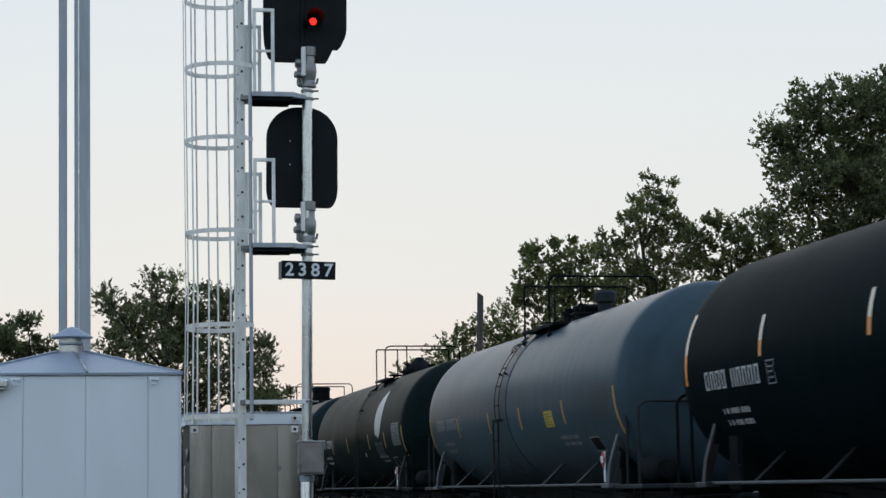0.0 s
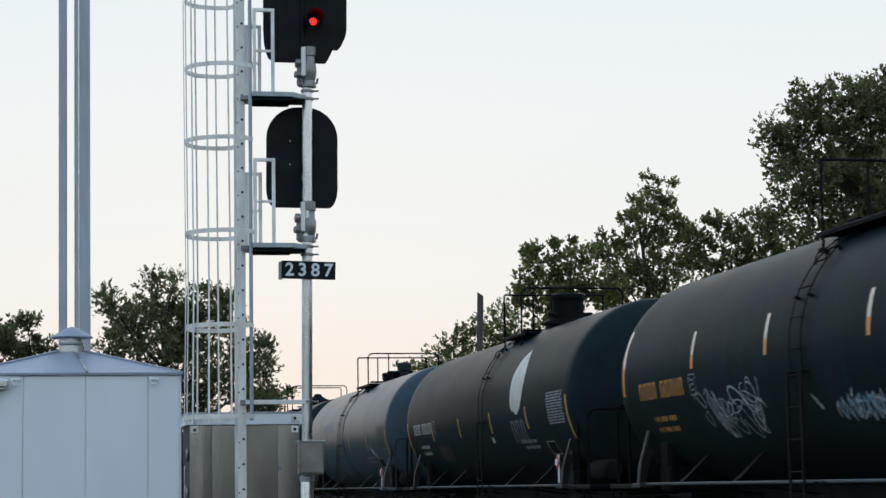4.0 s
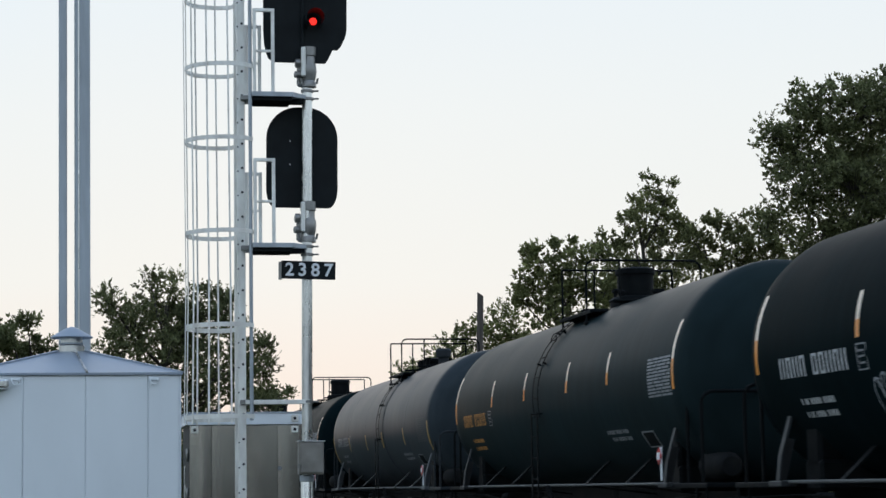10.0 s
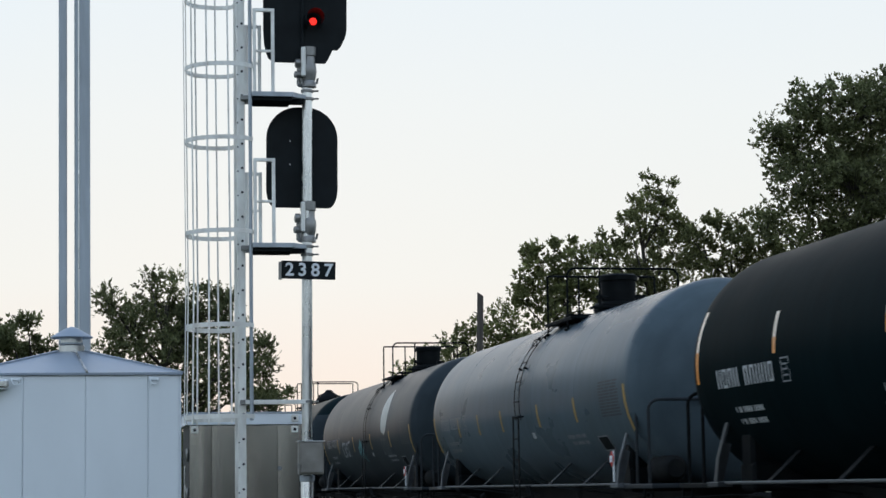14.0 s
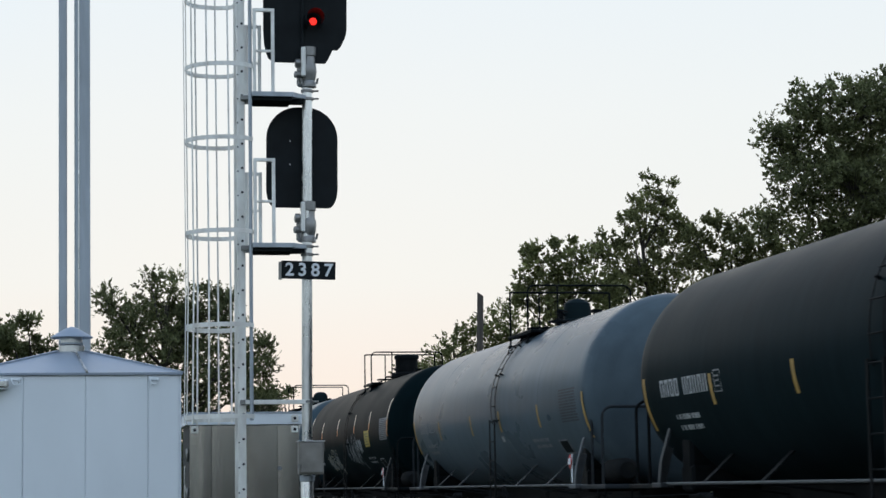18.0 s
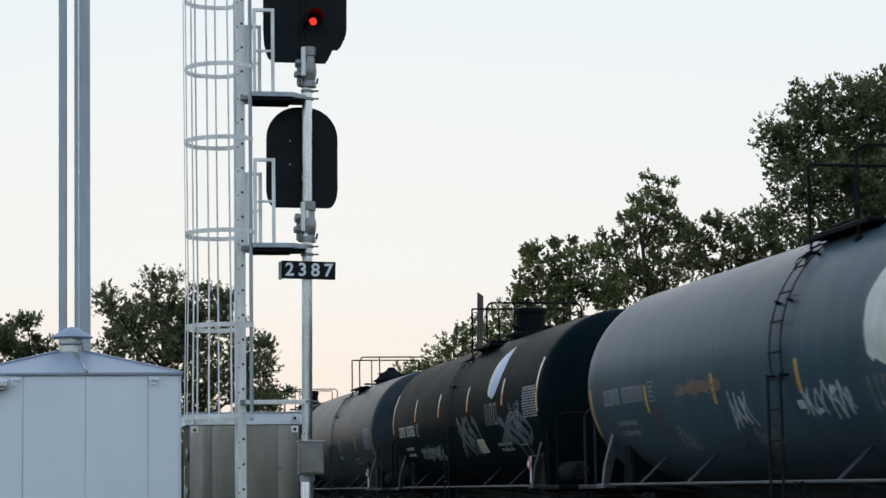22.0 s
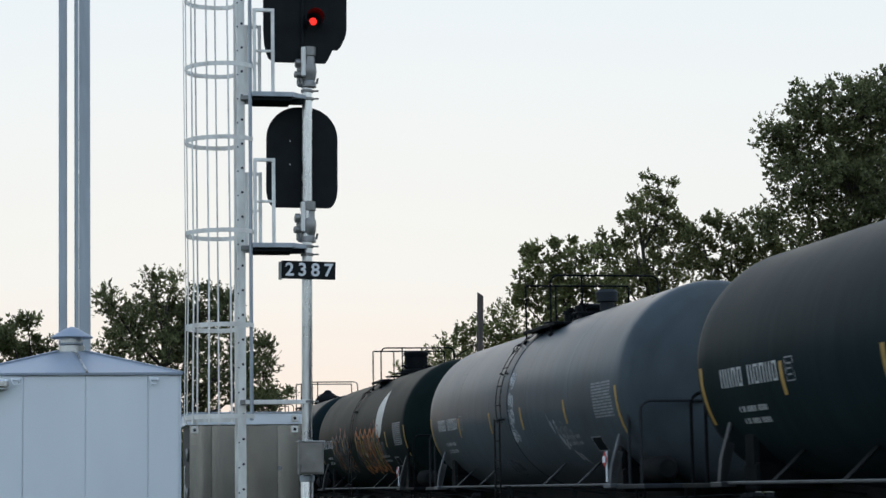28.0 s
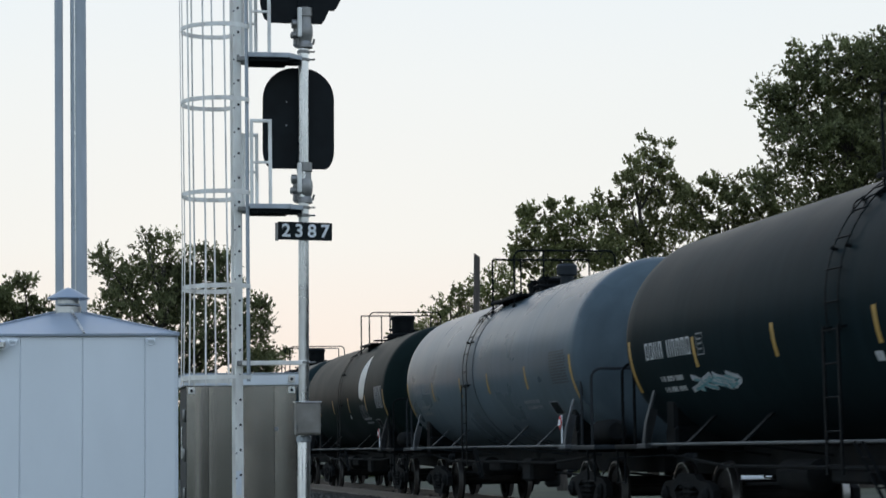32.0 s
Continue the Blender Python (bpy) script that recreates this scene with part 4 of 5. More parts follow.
def rail_ladder(b):
    """Two ladder stiles: upright from below the side rail to the tank's widest line, then close round the shell."""
    for dy in (-0.21, 0.21):
        b.flat([(-(TR + 0.07), dy, SILL - 0.35), (-(TR + 0.07), dy, TZ - 0.25)], 0.055, 0.02, (0, 1, 0))
        pts = [(-(TR + 0.05) * math.cos(radians(a)), dy * 0.86, TZ + (TR + 0.05) * math.sin(radians(a))) for a in range(-12, 73, 6)]
        b.flat(pts, 0.026, 0.012, (0, 1, 0))
    # standing-off brackets and two grab hooks high on the shell
    for a in (-10, 22, 46, 68):
        c, t = math.cos(radians(a)), math.sin(radians(a))
        for dy in (-0.2, 0.2):
            b.flat([(-(TR - 0.01) * c, dy, TZ + (TR - 0.01) * t), (-(TR + 0.07) * c, dy, TZ + (TR + 0.07) * t)], 0.05, 0.03, (0, 1, 0))
    for dy in (-0.16, 0.16):
        b.tube([(-(TR + 0.03 + 0.06 * math.sin(k * 0.55)) * math.cos(radians(38 + 1.5 * k)), dy, TZ + (TR + 0.03 + 0.06 * math.sin(k * 0.55)) * math.sin(radians(38 + 1.5 * k))) for k in range(6)], 0.010, 5)


def rung_points():
    out = [(-(TR + 0.07), SILL - 0.25 + 0.36 * k) for k in range(5)]
    return out + [(-(TR + 0.05) * math.cos(radians(a)), TZ + (TR + 0.05) * math.sin(radians(a))) for a in range(0, 72, 13)]


def brace(b):
    b.flat([(-1.46, 0, SILL), (-1.30, 0, SILL + 0.14), (-1.0, 0, SILL + 0.42)], 0.13, 0.02, (0, 1, 0))
    b.flat([(-1.46, 0, SILL - 0.01), (-0.3, 0, SILL - 0.16)], 0.06, 0.03, (0, 1, 0))


def end_hoop(b, y):
    z0, z1, x = SILL, 2.35, 1.42
    pts = [(-x, y, z0)] + [(-x + 0.16 * (1 - math.cos(radians(a))), y, z1 - 0.16 + 0.16 * math.sin(radians(a))) for a in range(0, 91, 18)]
    pts += [(x - 0.16 * (1 - math.cos(radians(a))), y, z1 - 0.16 + 0.16 * math.sin(radians(a))) for a in range(90, -1, -18)] + [(x, y, z0)]
    b.tube(pts, 0.024, 8)


def top_hoop(b, square):
    """A handrail hoop across the tank's top, with a post on each side of the middle."""
    z0, z1, x = TZ + 1.16, 4.88, 1.0
    r = 0.03 if square else 0.14
    pts = [(-x, 0, z0)] + [(-x + r * (1 - math.cos(radians(a))), 0, z1 - r + r * math.sin(radians(a))) for a in range(0, 91, 18)]
    pts += [(x - r * (1 - math.cos(radians(a))), 0, z1 - r + r * math.sin(radians(a))) for a in range(90, -1, -18)] + [(x, 0, z0)]
    b.tube(pts, 0.019, 8)
    b.tube([(-0.42, 0, TZ + 1.46), (-0.42, 0, z1)], 0.017, 6)
    for sx in (-1, 1):
        b.box((sx * x, 0, z0 + 0.02), (0.10, 0.12, 0.05), 0.012)


def deck(b, gap):
    """Walkway gratings round the top fittings, from the first hoop to past the second."""
    mid, ln = -gap / 2 - 0.05, gap + 0.45
    for sx in (-0.82, 0.82):
        b.box((sx, mid, TZ + 1.37), (0.40, ln, 0.045), 0.01)
        b.box((sx * 1.22, mid, TZ + 1.355), (0.03, ln + 0.02, 0.05), 0.006)
        for k in range(3):
            b.box((sx * 0.95, mid + (k - 1) * ln * 0.4, TZ + 1.30), (0.06, 0.05, 0.12), 0.008)
    for dy in (0.06, -gap - 0.16):
        b.box((0, dy, TZ + 1.545), (1.25, 0.28, 0.04), 0.01)


def side_frame(b):
    """A cast truck side frame with its two journal pedestals and spring window."""
    # upper arch, bottom chord and pedestals leave the spring window open
    for poly in ([(-1.16, 0.34), (-1.16, 0.52), (-0.98, 0.62), (-0.50, 0.66), (-0.36, 0.74), (0.36, 0.74), (0.50, 0.66), (0.98, 0.62), (1.16, 0.52), (1.16, 0.34), (0.98, 0.30), (0.74, 0.42), (0.36, 0.58), (-0.36, 0.58), (-0.74, 0.42), (-0.98, 0.30)],
                 [(-0.74, 0.42), (-0.56, 0.50), (-0.30, 0.24), (0.30, 0.24), (0.56, 0.50), (0.74, 0.42), (0.42, 0.13), (-0.42, 0.13)]):
        b.prism(poly, 0.11, Matrix(((0, 0, 1, 0), (1, 0, 0, 0), (0, 1, 0, 0), (0, 0, 0, 1))))


def spring(b, y, z0, z1, r):
    pts = [(r * math.cos(a), y + r * math.sin(a), z0 + (z1 - z0) * k / 40) for k, a in ((k, k * math.pi / 4) for k in range(41))]
    b.tube(pts, 0.018, 5)


def wheel(b, side):
    prof = [(0.06, -0.09), (0.10, -0.09), (0.11, -0.03), (0.33, 0.0), (0.36, -0.06), (0.475, -0.07), (0.475, -0.045), (0.445, -0.03), (0.44, 0.065), (0.37, 0.07), (0.34, 0.03), (0.12, 0.05), (0.11, 0.10), (0.06, 0.10)]
    b.lathe(prof, 28, pose(side * 0.76, 0, 0, 0, side * 90, 0))


def truck(root, y):
    """One four-wheel truck: bolster, side frames with springs, and two wheelsets that turn."""
    tk = part("truck", shared("truck_bolster", lambda b: b.box((0, 0, 0.52), (2.1, 0.36, 0.24), 0.03), IRON), IRON, root, "grimy cast-iron four-wheel truck", at=pose(0, y, 0))
    sets = []
    for s in (-1, 1):
        part("side_frame", shared("side_frame", side_frame, IRON), IRON, tk, at=pose(s * 0.99, 0, 0))
        for dy in (-0.2, 0.0, 0.2):
            part("spring", shared("spring", lambda b: spring(b, 0, 0.22, 0.58, 0.085), IRON), IRON, tk, at=pose(s * 0.99, dy, 0))
        for dy in (-0.89, 0.89):
            part("bearing_cap", shared("bearing_cap", lambda b: b.lathe([(0.11, -0.09), (0.12, -0.05), (0.12, 0.06), (0.07, 0.09), (0.05, 0.11)], 18, pose(0, 0, 0, 0, 90, 0)), IRON), IRON, tk, at=pose(s * 1.02, dy, 0.44, 0, 0, 0 if s > 0 else 180))
        part("brake_beam", shared("brake_beam", lambda b: b.box((0, 0, 0), (1.7, 0.07, 0.09), 0.012), IRON), IRON, tk, at=pose(0, s * 0.36, 0.36))
    for dy in (-0.89, 0.89):
        if "wheelset" not in MESH:
            iron, bright = Build(), Build()
            iron.tube([(-1.05, 0, 0), (1.05, 0, 0)], 0.075, 14)
            for side in (-1, 1):
                wheel(iron, side)
                bright.lathe([(0.44, -0.035), (0.4465, -0.033), (0.4445, 0.066), (0.43, 0.068)], 28, pose(side * 0.76, 0, 0, 0, side * 90, 0), caps=False)
            MESH["wheelset"] = two_tone("wheelset", ((iron, TREAD_IRON), (bright, TREAD)))
        sets.append(part("wheelset", MESH["wheelset"], IRON, tk, "steel wheelset with bright treads", at=pose(0, dy, 0.445)))
    return tk, sets


TREAD_IRON = material("steel_wheel", (0.014, 0.013, 0.012), 0.7, 0.0, 0.35, 5, 40, 0.1, dirt=(0.028, 0.020, 0.015), dirt_amount=0.5, spec=0.12)


# plain bars that stand for one stencilled character
BARS = (((0.0, 0.19, -0.5, 0.5), (0.46, 0.65, -0.5, 0.5), (0.19, 0.46, 0.36, 0.5)),
        ((0.0, 0.18, -0.5, 0.5), (0.47, 0.65, -0.5, 0.5), (0.18, 0.47, -0.5, -0.37), (0.18, 0.47, 0.37, 0.5)),
        ((0.0, 0.19, -0.5, 0.5), (0.46, 0.65, -0.5, 0.5)))


def lettering(root, q, s, size, mat, words, name="stencil_row"):
    """Rows of stencilled characters as plain bars of their size."""
    b, first = Build(), None
    for word in words:
        for _ in range(word):
            if name == "reporting_mark":
                ch = Build()
                for u0, u1, v0, v1 in random.choice(BARS):
                    patch(ch, q + u0 * size, q + u1 * size, s + v0 * size, s + v1 * size)
                part("character_bar", ch, mat, root)
            else:
                patch(b, q, q + size * 0.50, s - size / 2, s + size / 2)
            q += size * (0.9 if name == "reporting_mark" else 0.74)
        q += size * 0.7
    if b.v:
        part(name, b, mat, root)["kind"] = "stuff"


def chart(root, q, s, w, h, mat, seed):
    """A stencilled data block: close rows of bars."""
    rng = random.Random(seed)
    b = Build()
    n = 12
    for k in range(n):
        z = s + h / 2 - h * (k + 0.5) / n
        x = q
        while x < q + w - 0.05:
            l = min(rng.uniform(0.12, 0.42), q + w - x)
            patch(b, x, x + l, z - h / n * 0.31, z + h / n * 0.31)
            x += l + 0.035
    part("stencil_chart", b, mat, root, "stencilled data block")["kind"] = "stuff"


def leaf_logo(root, q, s, h, mats):
    """The tall two-part leaf emblem."""
    for k, (mat, pts) in enumerate(((mats[0], [(-0.42, -0.44), (-0.48, -0.15), (-0.47, 0.12), (-0.25, 0.36), (0.07, 0.5), (-0.06, 0.15), (-0.17, -0.15), (-0.29, -0.46)]),
                                    (mats[1], [(-0.285, -0.43), (-0.165, -0.12), (-0.055, 0.15), (0.075, 0.5), (0.36, 0.25), (0.50, 0.04), (0.44, -0.22), (0.30, -0.40), (-0.02, -0.5), (-0.06, -0.42)]))):
        b, rows = Build(), 12
        lo, hi = min(p[1] for p in pts), max(p[1] for p in pts)
        vs = []
        for r in range(rows + 1):
            z = lo + (hi - lo) * (r + 0.001) / (rows + 0.002)
            xs = []
            for i in range(len(pts)):
                (xa, za), (xb, zb) = pts[i], pts[(i + 1) % len(pts)]
                if (za - z) * (zb - z) < 0:
                    xs.append(xa + (xb - xa) * (z - za) / (zb - za))
            vs += [on_tank(q + min(xs) * h * 0.84, s + z * h), on_tank(q + max(xs) * h * 0.84, s + z * h)]
        b.add(vs, [(2 * r, 2 * r + 1, 2 * r + 3, 2 * r + 2) for r in range(rows)])
        part("leaf_emblem", b, mat, root, "pale leaf-shaped emblem")


def spray(root, q, s, w, h, color, seed, kind="tag", wide=0.03):
    """Sprayed loops and zigzags, no letters."""
    rng = random.Random(seed)

    def line(pts, wd):
        b = Build()
        stroke(b, pts, wd)
        part("sprayed_stroke", b, SPRAY[color], root)

    if kind == "blot":
        # a smeared splash: short fat strokes that run downhill
        for k in range(9):
            t = k / 8
            c, e = q + w * (t + rng.uniform(-0.06, 0.06)), s + h * (0.5 - t + rng.uniform(-0.22, 0.22) * math.sin(math.pi * t))
            line([(c, e + h * 0.12), (c + w * 0.05, e), (c + w * 0.09, e - h * 0.15)], wide * rng.uniform(0.6, 1.5) * (0.4 + math.sin(math.pi * t)))
        return
    if kind == "smear":
        # a worn plume of near-upright faint strokes
        for k in range(7):
            c = q + w * k / 6
            line([(c + w * 0.25 * math.sin(a * 0.6 + k), s + h * (0.5 - a / 6) * rng.uniform(0.8, 1.0)) for a in range(7)], wide * rng.uniform(0.5, 1.3))
        return
    if kind == "CROT":
        # four readable sprayed letters
        arcs = [[(0.80 - 0.45 * math.cos(a) * -1 - 0.35, 0.48 * math.sin(a)) for a in [radians(40 + 28 * k) for k in range(11)]],
                [(0.05, -0.5), (0.08, 0.0), (0.1, 0.5), (0.55, 0.42), (0.6, 0.15), (0.15, -0.02), (0.65, -0.5)],
                [(0.4 + 0.36 * math.cos(a), 0.46 * math.sin(a)) for a in [radians(30 * k + 80) for k in range(13)]],
                [(0.0, 0.46), (0.85, 0.5)]]
        for k, pts in enumerate(arcs):
            line([(q + w * (k + x) / 4, s + h * z) for x, z in pts], wide)
        line([(q + w * 3.42 / 4, s + h * 0.48), (q + w * 3.4 / 4, s - h * 0.5)], wide)
        return
    if kind == "loop":
        for dq, ds, r1, r2 in ((0, 0.0, 0.5, 0.5), (-0.12, 0.33, 0.22, 0.2), (0.2, 0.30, 0.16, 0.22), (0.28, -0.32, 0.24, 0.16)):
            line([(q + w * (dq + 0.5 * r1 * math.cos(a * 0.35)), s + h * (ds + 0.5 * r2 * math.sin(a * 0.35))) for a in range(19)], wide)
        return
    if kind == "knot":
        for k in range(int(5 + 3 * w / h)):
            c, e = q + w * rng.uniform(0.12, 0.88), s + h * rng.uniform(-0.3, 0.3)
            ra, rb, ph, ex = h * rng.uniform(0.1, 0.34), h * rng.uniform(0.1, 0.3), rng.uniform(0, 6), rng.uniform(-0.25, 0.25) * h
            line([(c + ra * math.cos(ph + a * 0.36) + ex * a / 16, e + rb * math.sin(ph * 0.7 + a * 0.42)) for a in range(17)], wide * rng.uniform(0.6, 1.3))
        return
    # ragged upright strokes that run into one another, then crossings and a trailing line
    n = max(3, int(w / (h * 0.40)))
    x, pts, up = q, [], 1
    for k in range(n * 2):
        hh = h * rng.uniform(0.22, 0.5)
        bow = rng.uniform(-0.5, 0.5) * w / n
        x1 = x + w / (2 * n) * rng.uniform(0.5, 1.5)
        for a in range(6):
            t = a / 5
            pts.append((x + (x1 - x) * t + bow * math.sin(math.pi * t), s + up * hh * (2 * t - 1) * rng.uniform(0.92, 1.0)))
        x, up = x1, -up
        if rng.random() < 0.28:
            line(pts, wide * rng.uniform(0.6, 1.1))
            pts = []
    if len(pts) > 1:
        line(pts, wide * rng.uniform(0.6, 1.1))
    for k in range(n // 2):
        c, e = q + w * rng.uniform(0.05, 0.9), s + h * rng.uniform(-0.4, 0.35)
        line([(c, e), (c + w / n * rng.uniform(0.3, 1.0), e + h * rng.uniform(-0.15, 0.25))], wide * rng.uniform(0.6, 1.4))


def mural(root, q, s, w, h, letters, edge, fill, seed, wide):
    """A sprayed piece of slanted, run-together bubble shapes: dark fill, a wavy outline and bright inner strokes."""
    rng = random.Random(seed)

    def line(pts, wd, color, lift):
        b = Build()
        stroke(b, pts, wd, lift)
        part("sprayed_stroke", b, SPRAY[color], root)

    step = w / letters
    for k in range(letters):
        c = q + step * (k + 0.5)
        pts = [(c + step * 0.05 * math.sin(2 * a + k) - 0.10 * a, s + h * (0.40 - 0.13 * a)) for a in range(7)]
        line(pts, step * 0.80, fill, 0.004)
        lean = rng.uniform(-0.15, 0.15) * step
        for side in (-1, 1):
            col = edge[(k + (side > 0)) % len(edge)]
            x0 = c + side * step * 0.40
            line([(x0 + lean * a / 6 + 0.07 * math.sin(1.3 * a + k + side), s + h * (0.36 - 0.125 * a)) for a in range(7)], wide * rng.uniform(0.6, 1.25), col, 0.008)
        # inner counter of each shape
        zc = s + h * rng.uniform(-0.12, 0.12)
        line([(c + step * 0.13 * math.cos(a * 0.7), zc + h * 0.17 * math.sin(a * 0.7)) for a in range(10)], wide * 0.7, edge[k % len(edge)], 0.008)
        line([(c - step * 0.1, s - h * rng.uniform(0.1, 0.2)), (c + step * 0.02, s - h * 0.3), (c + step * 0.22, s - h * 0.36)], wide * 0.8, edge[(k + 1) % len(edge)], 0.008)
    top = [(q + w * a / 28, s + h * (0.40 + 0.08 * math.sin(a * letters / 28 * 6.283) + 0.02 * math.sin(a * 2.1))) for a in range(29)]
    low = [(q + w * a / 28, s + h * (-0.42 + 0.07 * math.sin(a * letters / 28 * 6.283 + 2) + 0.04 * math.sin(a * 1.7))) for a in range(29)]
    line(top, wide * 1.1, edge[0], 0.008)
    line(low, wide * 1.2, edge[-1], 0.008)
    for k in range(6):
        c = q + w * rng.uniform(0, 1)
        line([(c, s + h * 0.42), (c + 0.03, s + h * rng.uniform(0.5, 0.68))], wide * rng.uniform(0.8, 2.0), "red", 0.005)


def tank_car(i, spec):
    paint = spec["paint"]
    dark = paint in ("black", "navy", "olive", "dark", "dim")
    steel = BLACK_STEEL if dark else GREY_STEEL
    kind = spec.get("dome", 0)
    words = dict(black="glossy black", navy="blue-black", olive="dull black", dark="dark grey", dim="dull dark grey", mid="grimy grey", grey="grey", blue="blue-grey", light="pale grey")[paint]
    extra = (" with a leaf emblem" if spec.get("leaf") else "") + ((" and" if spec.get("leaf") else " with") + " sprayed scrawls" if spec.get("spray") or spec.get("murals") else "")
    root = thing("tank_car", pose(XC, 0, RAIL), words + " tank car" + (extra or " with black fittings on top"), "tank car", "tank cars of the train")
    if "tank_" + paint not in MESH:
        MESH["tank_" + paint] = tank_mesh(PAINTS[paint])
    part("tank", MESH["tank_" + paint], PAINTS[paint], root)
    for y in () if dark else (-4.5, -1.5, 1.5, 4.5):
        part("weld_seam", shared("weld_seam_" + paint, lambda b: b.lathe([(TR - 0.004, -0.06), (TR + 0.0015, -0.02), (TR + 0.0025, 0.0), (TR + 0.0015, 0.02), (TR - 0.004, 0.06)], 64, Matrix.Translation((0, 0, TZ)) @ pose(0, 0, 0, -90)), PAINTS[paint]), PAINTS[paint], root, at=pose(0, y, 0))
    if kind == 2:
        part("jacket_band", shared("jacket_band", lambda b: b.lathe([(TR - 0.01, -0.03), (TR + 0.006, -0.025), (TR + 0.006, 0.025), (TR - 0.01, 0.03)], 64, Matrix.Translation((0, 0, TZ)) @ pose(0, 0, 0, -90)), BAND), BAND, root, "dark strap round the tank", at=pose(0, RING - spec.get("lad", 8.3) - 0.55, 0))
    sk = "k" if dark else "g"
    part("centre_sill", shared("centre_sill", lambda b: b.box((0, 0, 0.92), (0.55, 16.6, 0.42), 0.02), IRON), IRON, root)
    for s in (-1, 1):
        part("side_rail", shared("side_rail", lambda b: b.tube([(0, -6.95, 0), (0, 6.95, 0)], 0.021, 10), SIDE_RAIL), SIDE_RAIL, root, at=pose(s * 1.45, 0, SILL))
        part("saddle", shared("saddle", lambda b: b.box((0, 0, 1.22), (2.5, 0.5, 0.36), 0.04).box((-0.95, 0, 1.55), (0.6, 0.4, 0.5), 0.05).box((0.95, 0, 1.55), (0.6, 0.4, 0.5), 0.05), BLACK_STEEL), BLACK_STEEL, root, at=pose(0, s * 6.45, 0))
        part("end_platform", shared("end_platform" + sk, lambda b: b.box((0, 0, SILL - 0.03), (2.95, 1.45, 0.07), 0.012), steel), steel, root, at=pose(0, s * 7.8, 0))
        part("end_handrail", shared("end_handrail" + sk, lambda b: end_hoop(b, 0), steel), steel, root, at=pose(0, s * 8.23, 0))
        part("end_handrail", shared("end_handrail" + sk, None, steel), steel, root, at=pose(0, s * 7.62, 0))
        co = part("coupler", shared("coupler", lambda b: b.box((0, 0, 0.86), (0.24, 0.7, 0.26), 0.04).box((0.06, 0.36, 0.86), (0.34, 0.26, 0.3), 0.06), IRON), IRON, root, at=pose(0, s * 8.72, 0, 0, 0, 0 if s > 0 else 180))
        part("cut_lever", shared("cut_lever", lambda b: b.tube([(0.1, 0.1, 0.95), (0.3, 0.12, 0.98), (1.3, 0.05, 0.95), (1.4, 0.0, 0.7)], 0.014, 6), IRON), IRON, co)
        # slanted corner struts on both sides of each end
        for e in (-1, 1):
            part("corner_strut", shared("corner_strut" + sk, lambda b: b.flat([(-0.06, 0.0, SILL - 0.04), (-0.02, 0, SILL + 0.3), (0.13, 0, SILL + 0.8)], 0.11, 0.028, (0, 1, 0)).box((0, 0.02, SILL - 0.02), (0.2, 0.42, 0.07), 0.012).flat([(0.0, 0.05, SILL), (0.1, -0.02, SILL + 0.5)], 0.03, 0.1, (0, 1, 0)), STRUT if not dark else DARK_STRUT), STRUT, root, at=pose(e * 1.46, s * 6.86, 0, 0, 0, 0 if e < 0 else 180))
            part("sill_step", shared("sill_step", lambda b: b.tube([(0, -0.2, SILL - 0.05), (0, -0.2, SILL - 0.55), (0, 0.2, SILL - 0.55), (0, 0.2, SILL - 0.05)], 0.018, 6), BLACK_STEEL), BLACK_STEEL, root, at=pose(e * 1.45, s * 8.25, 0))
        truck_part, sets = truck(root, s * 6.45)
        spec.setdefault("sets", []).extend(sets)
        ld = part("side_ladder", shared("side_ladder", rail_ladder, BLACK_STEEL), BLACK_STEEL, root, at=pose(0, RING - spec.get("lad", 8.3), 0, 0, 0, 0 if s < 0 else 180))
        if s < 0:
            for x, z in rung_points():
                part("rung", shared("rung", lambda b: b.tube([(0, -0.22, 0), (0, 0.22, 0)], 0.011, 6), BLACK_STEEL), BLACK_STEEL, ld, at=pose(x, 0, z))
    for y in (-4.7, -2.4, 2.9, 5.1):
        for turn in (0, 180):
            part("anchor_brace", shared("anchor_brace" + sk, brace, steel), steel, root, at=pose(0, y, 0, 0, 0, turn))
    for s in (-1, 1):
        part("hanging_step", shared("hanging_step", lambda b: [b.flat([(-1.50, dy, SILL), (-1.50, dy - 0.75, SILL - 0.62)], 0.035, 0.012, (1, 0, 0)) for dy in (0.0, 0.22)] + [b.tube([(-1.50, 0.0 - 0.19 * k, SILL - 0.157 * k), (-1.50, 0.22 - 0.19 * k, SILL - 0.157 * k)], 0.010, 5) for k in range(1, 4)], BLACK_STEEL), BLACK_STEEL, root, at=pose(0, RING - spec.get("lad", 8.3) - 0.5, 0, 0, 0, 0 if s < 0 else 180))
        part("brake_rod", shared("brake_rod", lambda b: b.tube([(-0.62, -5.4, 0.62), (-0.62, -1.2, 0.70), (-0.55, 1.0, 0.70), (-0.62, 5.4, 0.60)], 0.022, 6), IRON), IRON, root, at=pose(0, 0, 0, 0, 0, 0 if s < 0 else 180))
        part("air_pipe", shared("air_pipe", lambda b: b.tube([(-1.05, -6.9, 0.98), (-1.12, -4.5, 0.86), (-1.12, 4.5, 0.86), (-1.05, 6.9, 0.98)], 0.024, 6), IRON), IRON, root, at=pose(0, 0, 0, 0, 0, 0 if s < 0 else 180))
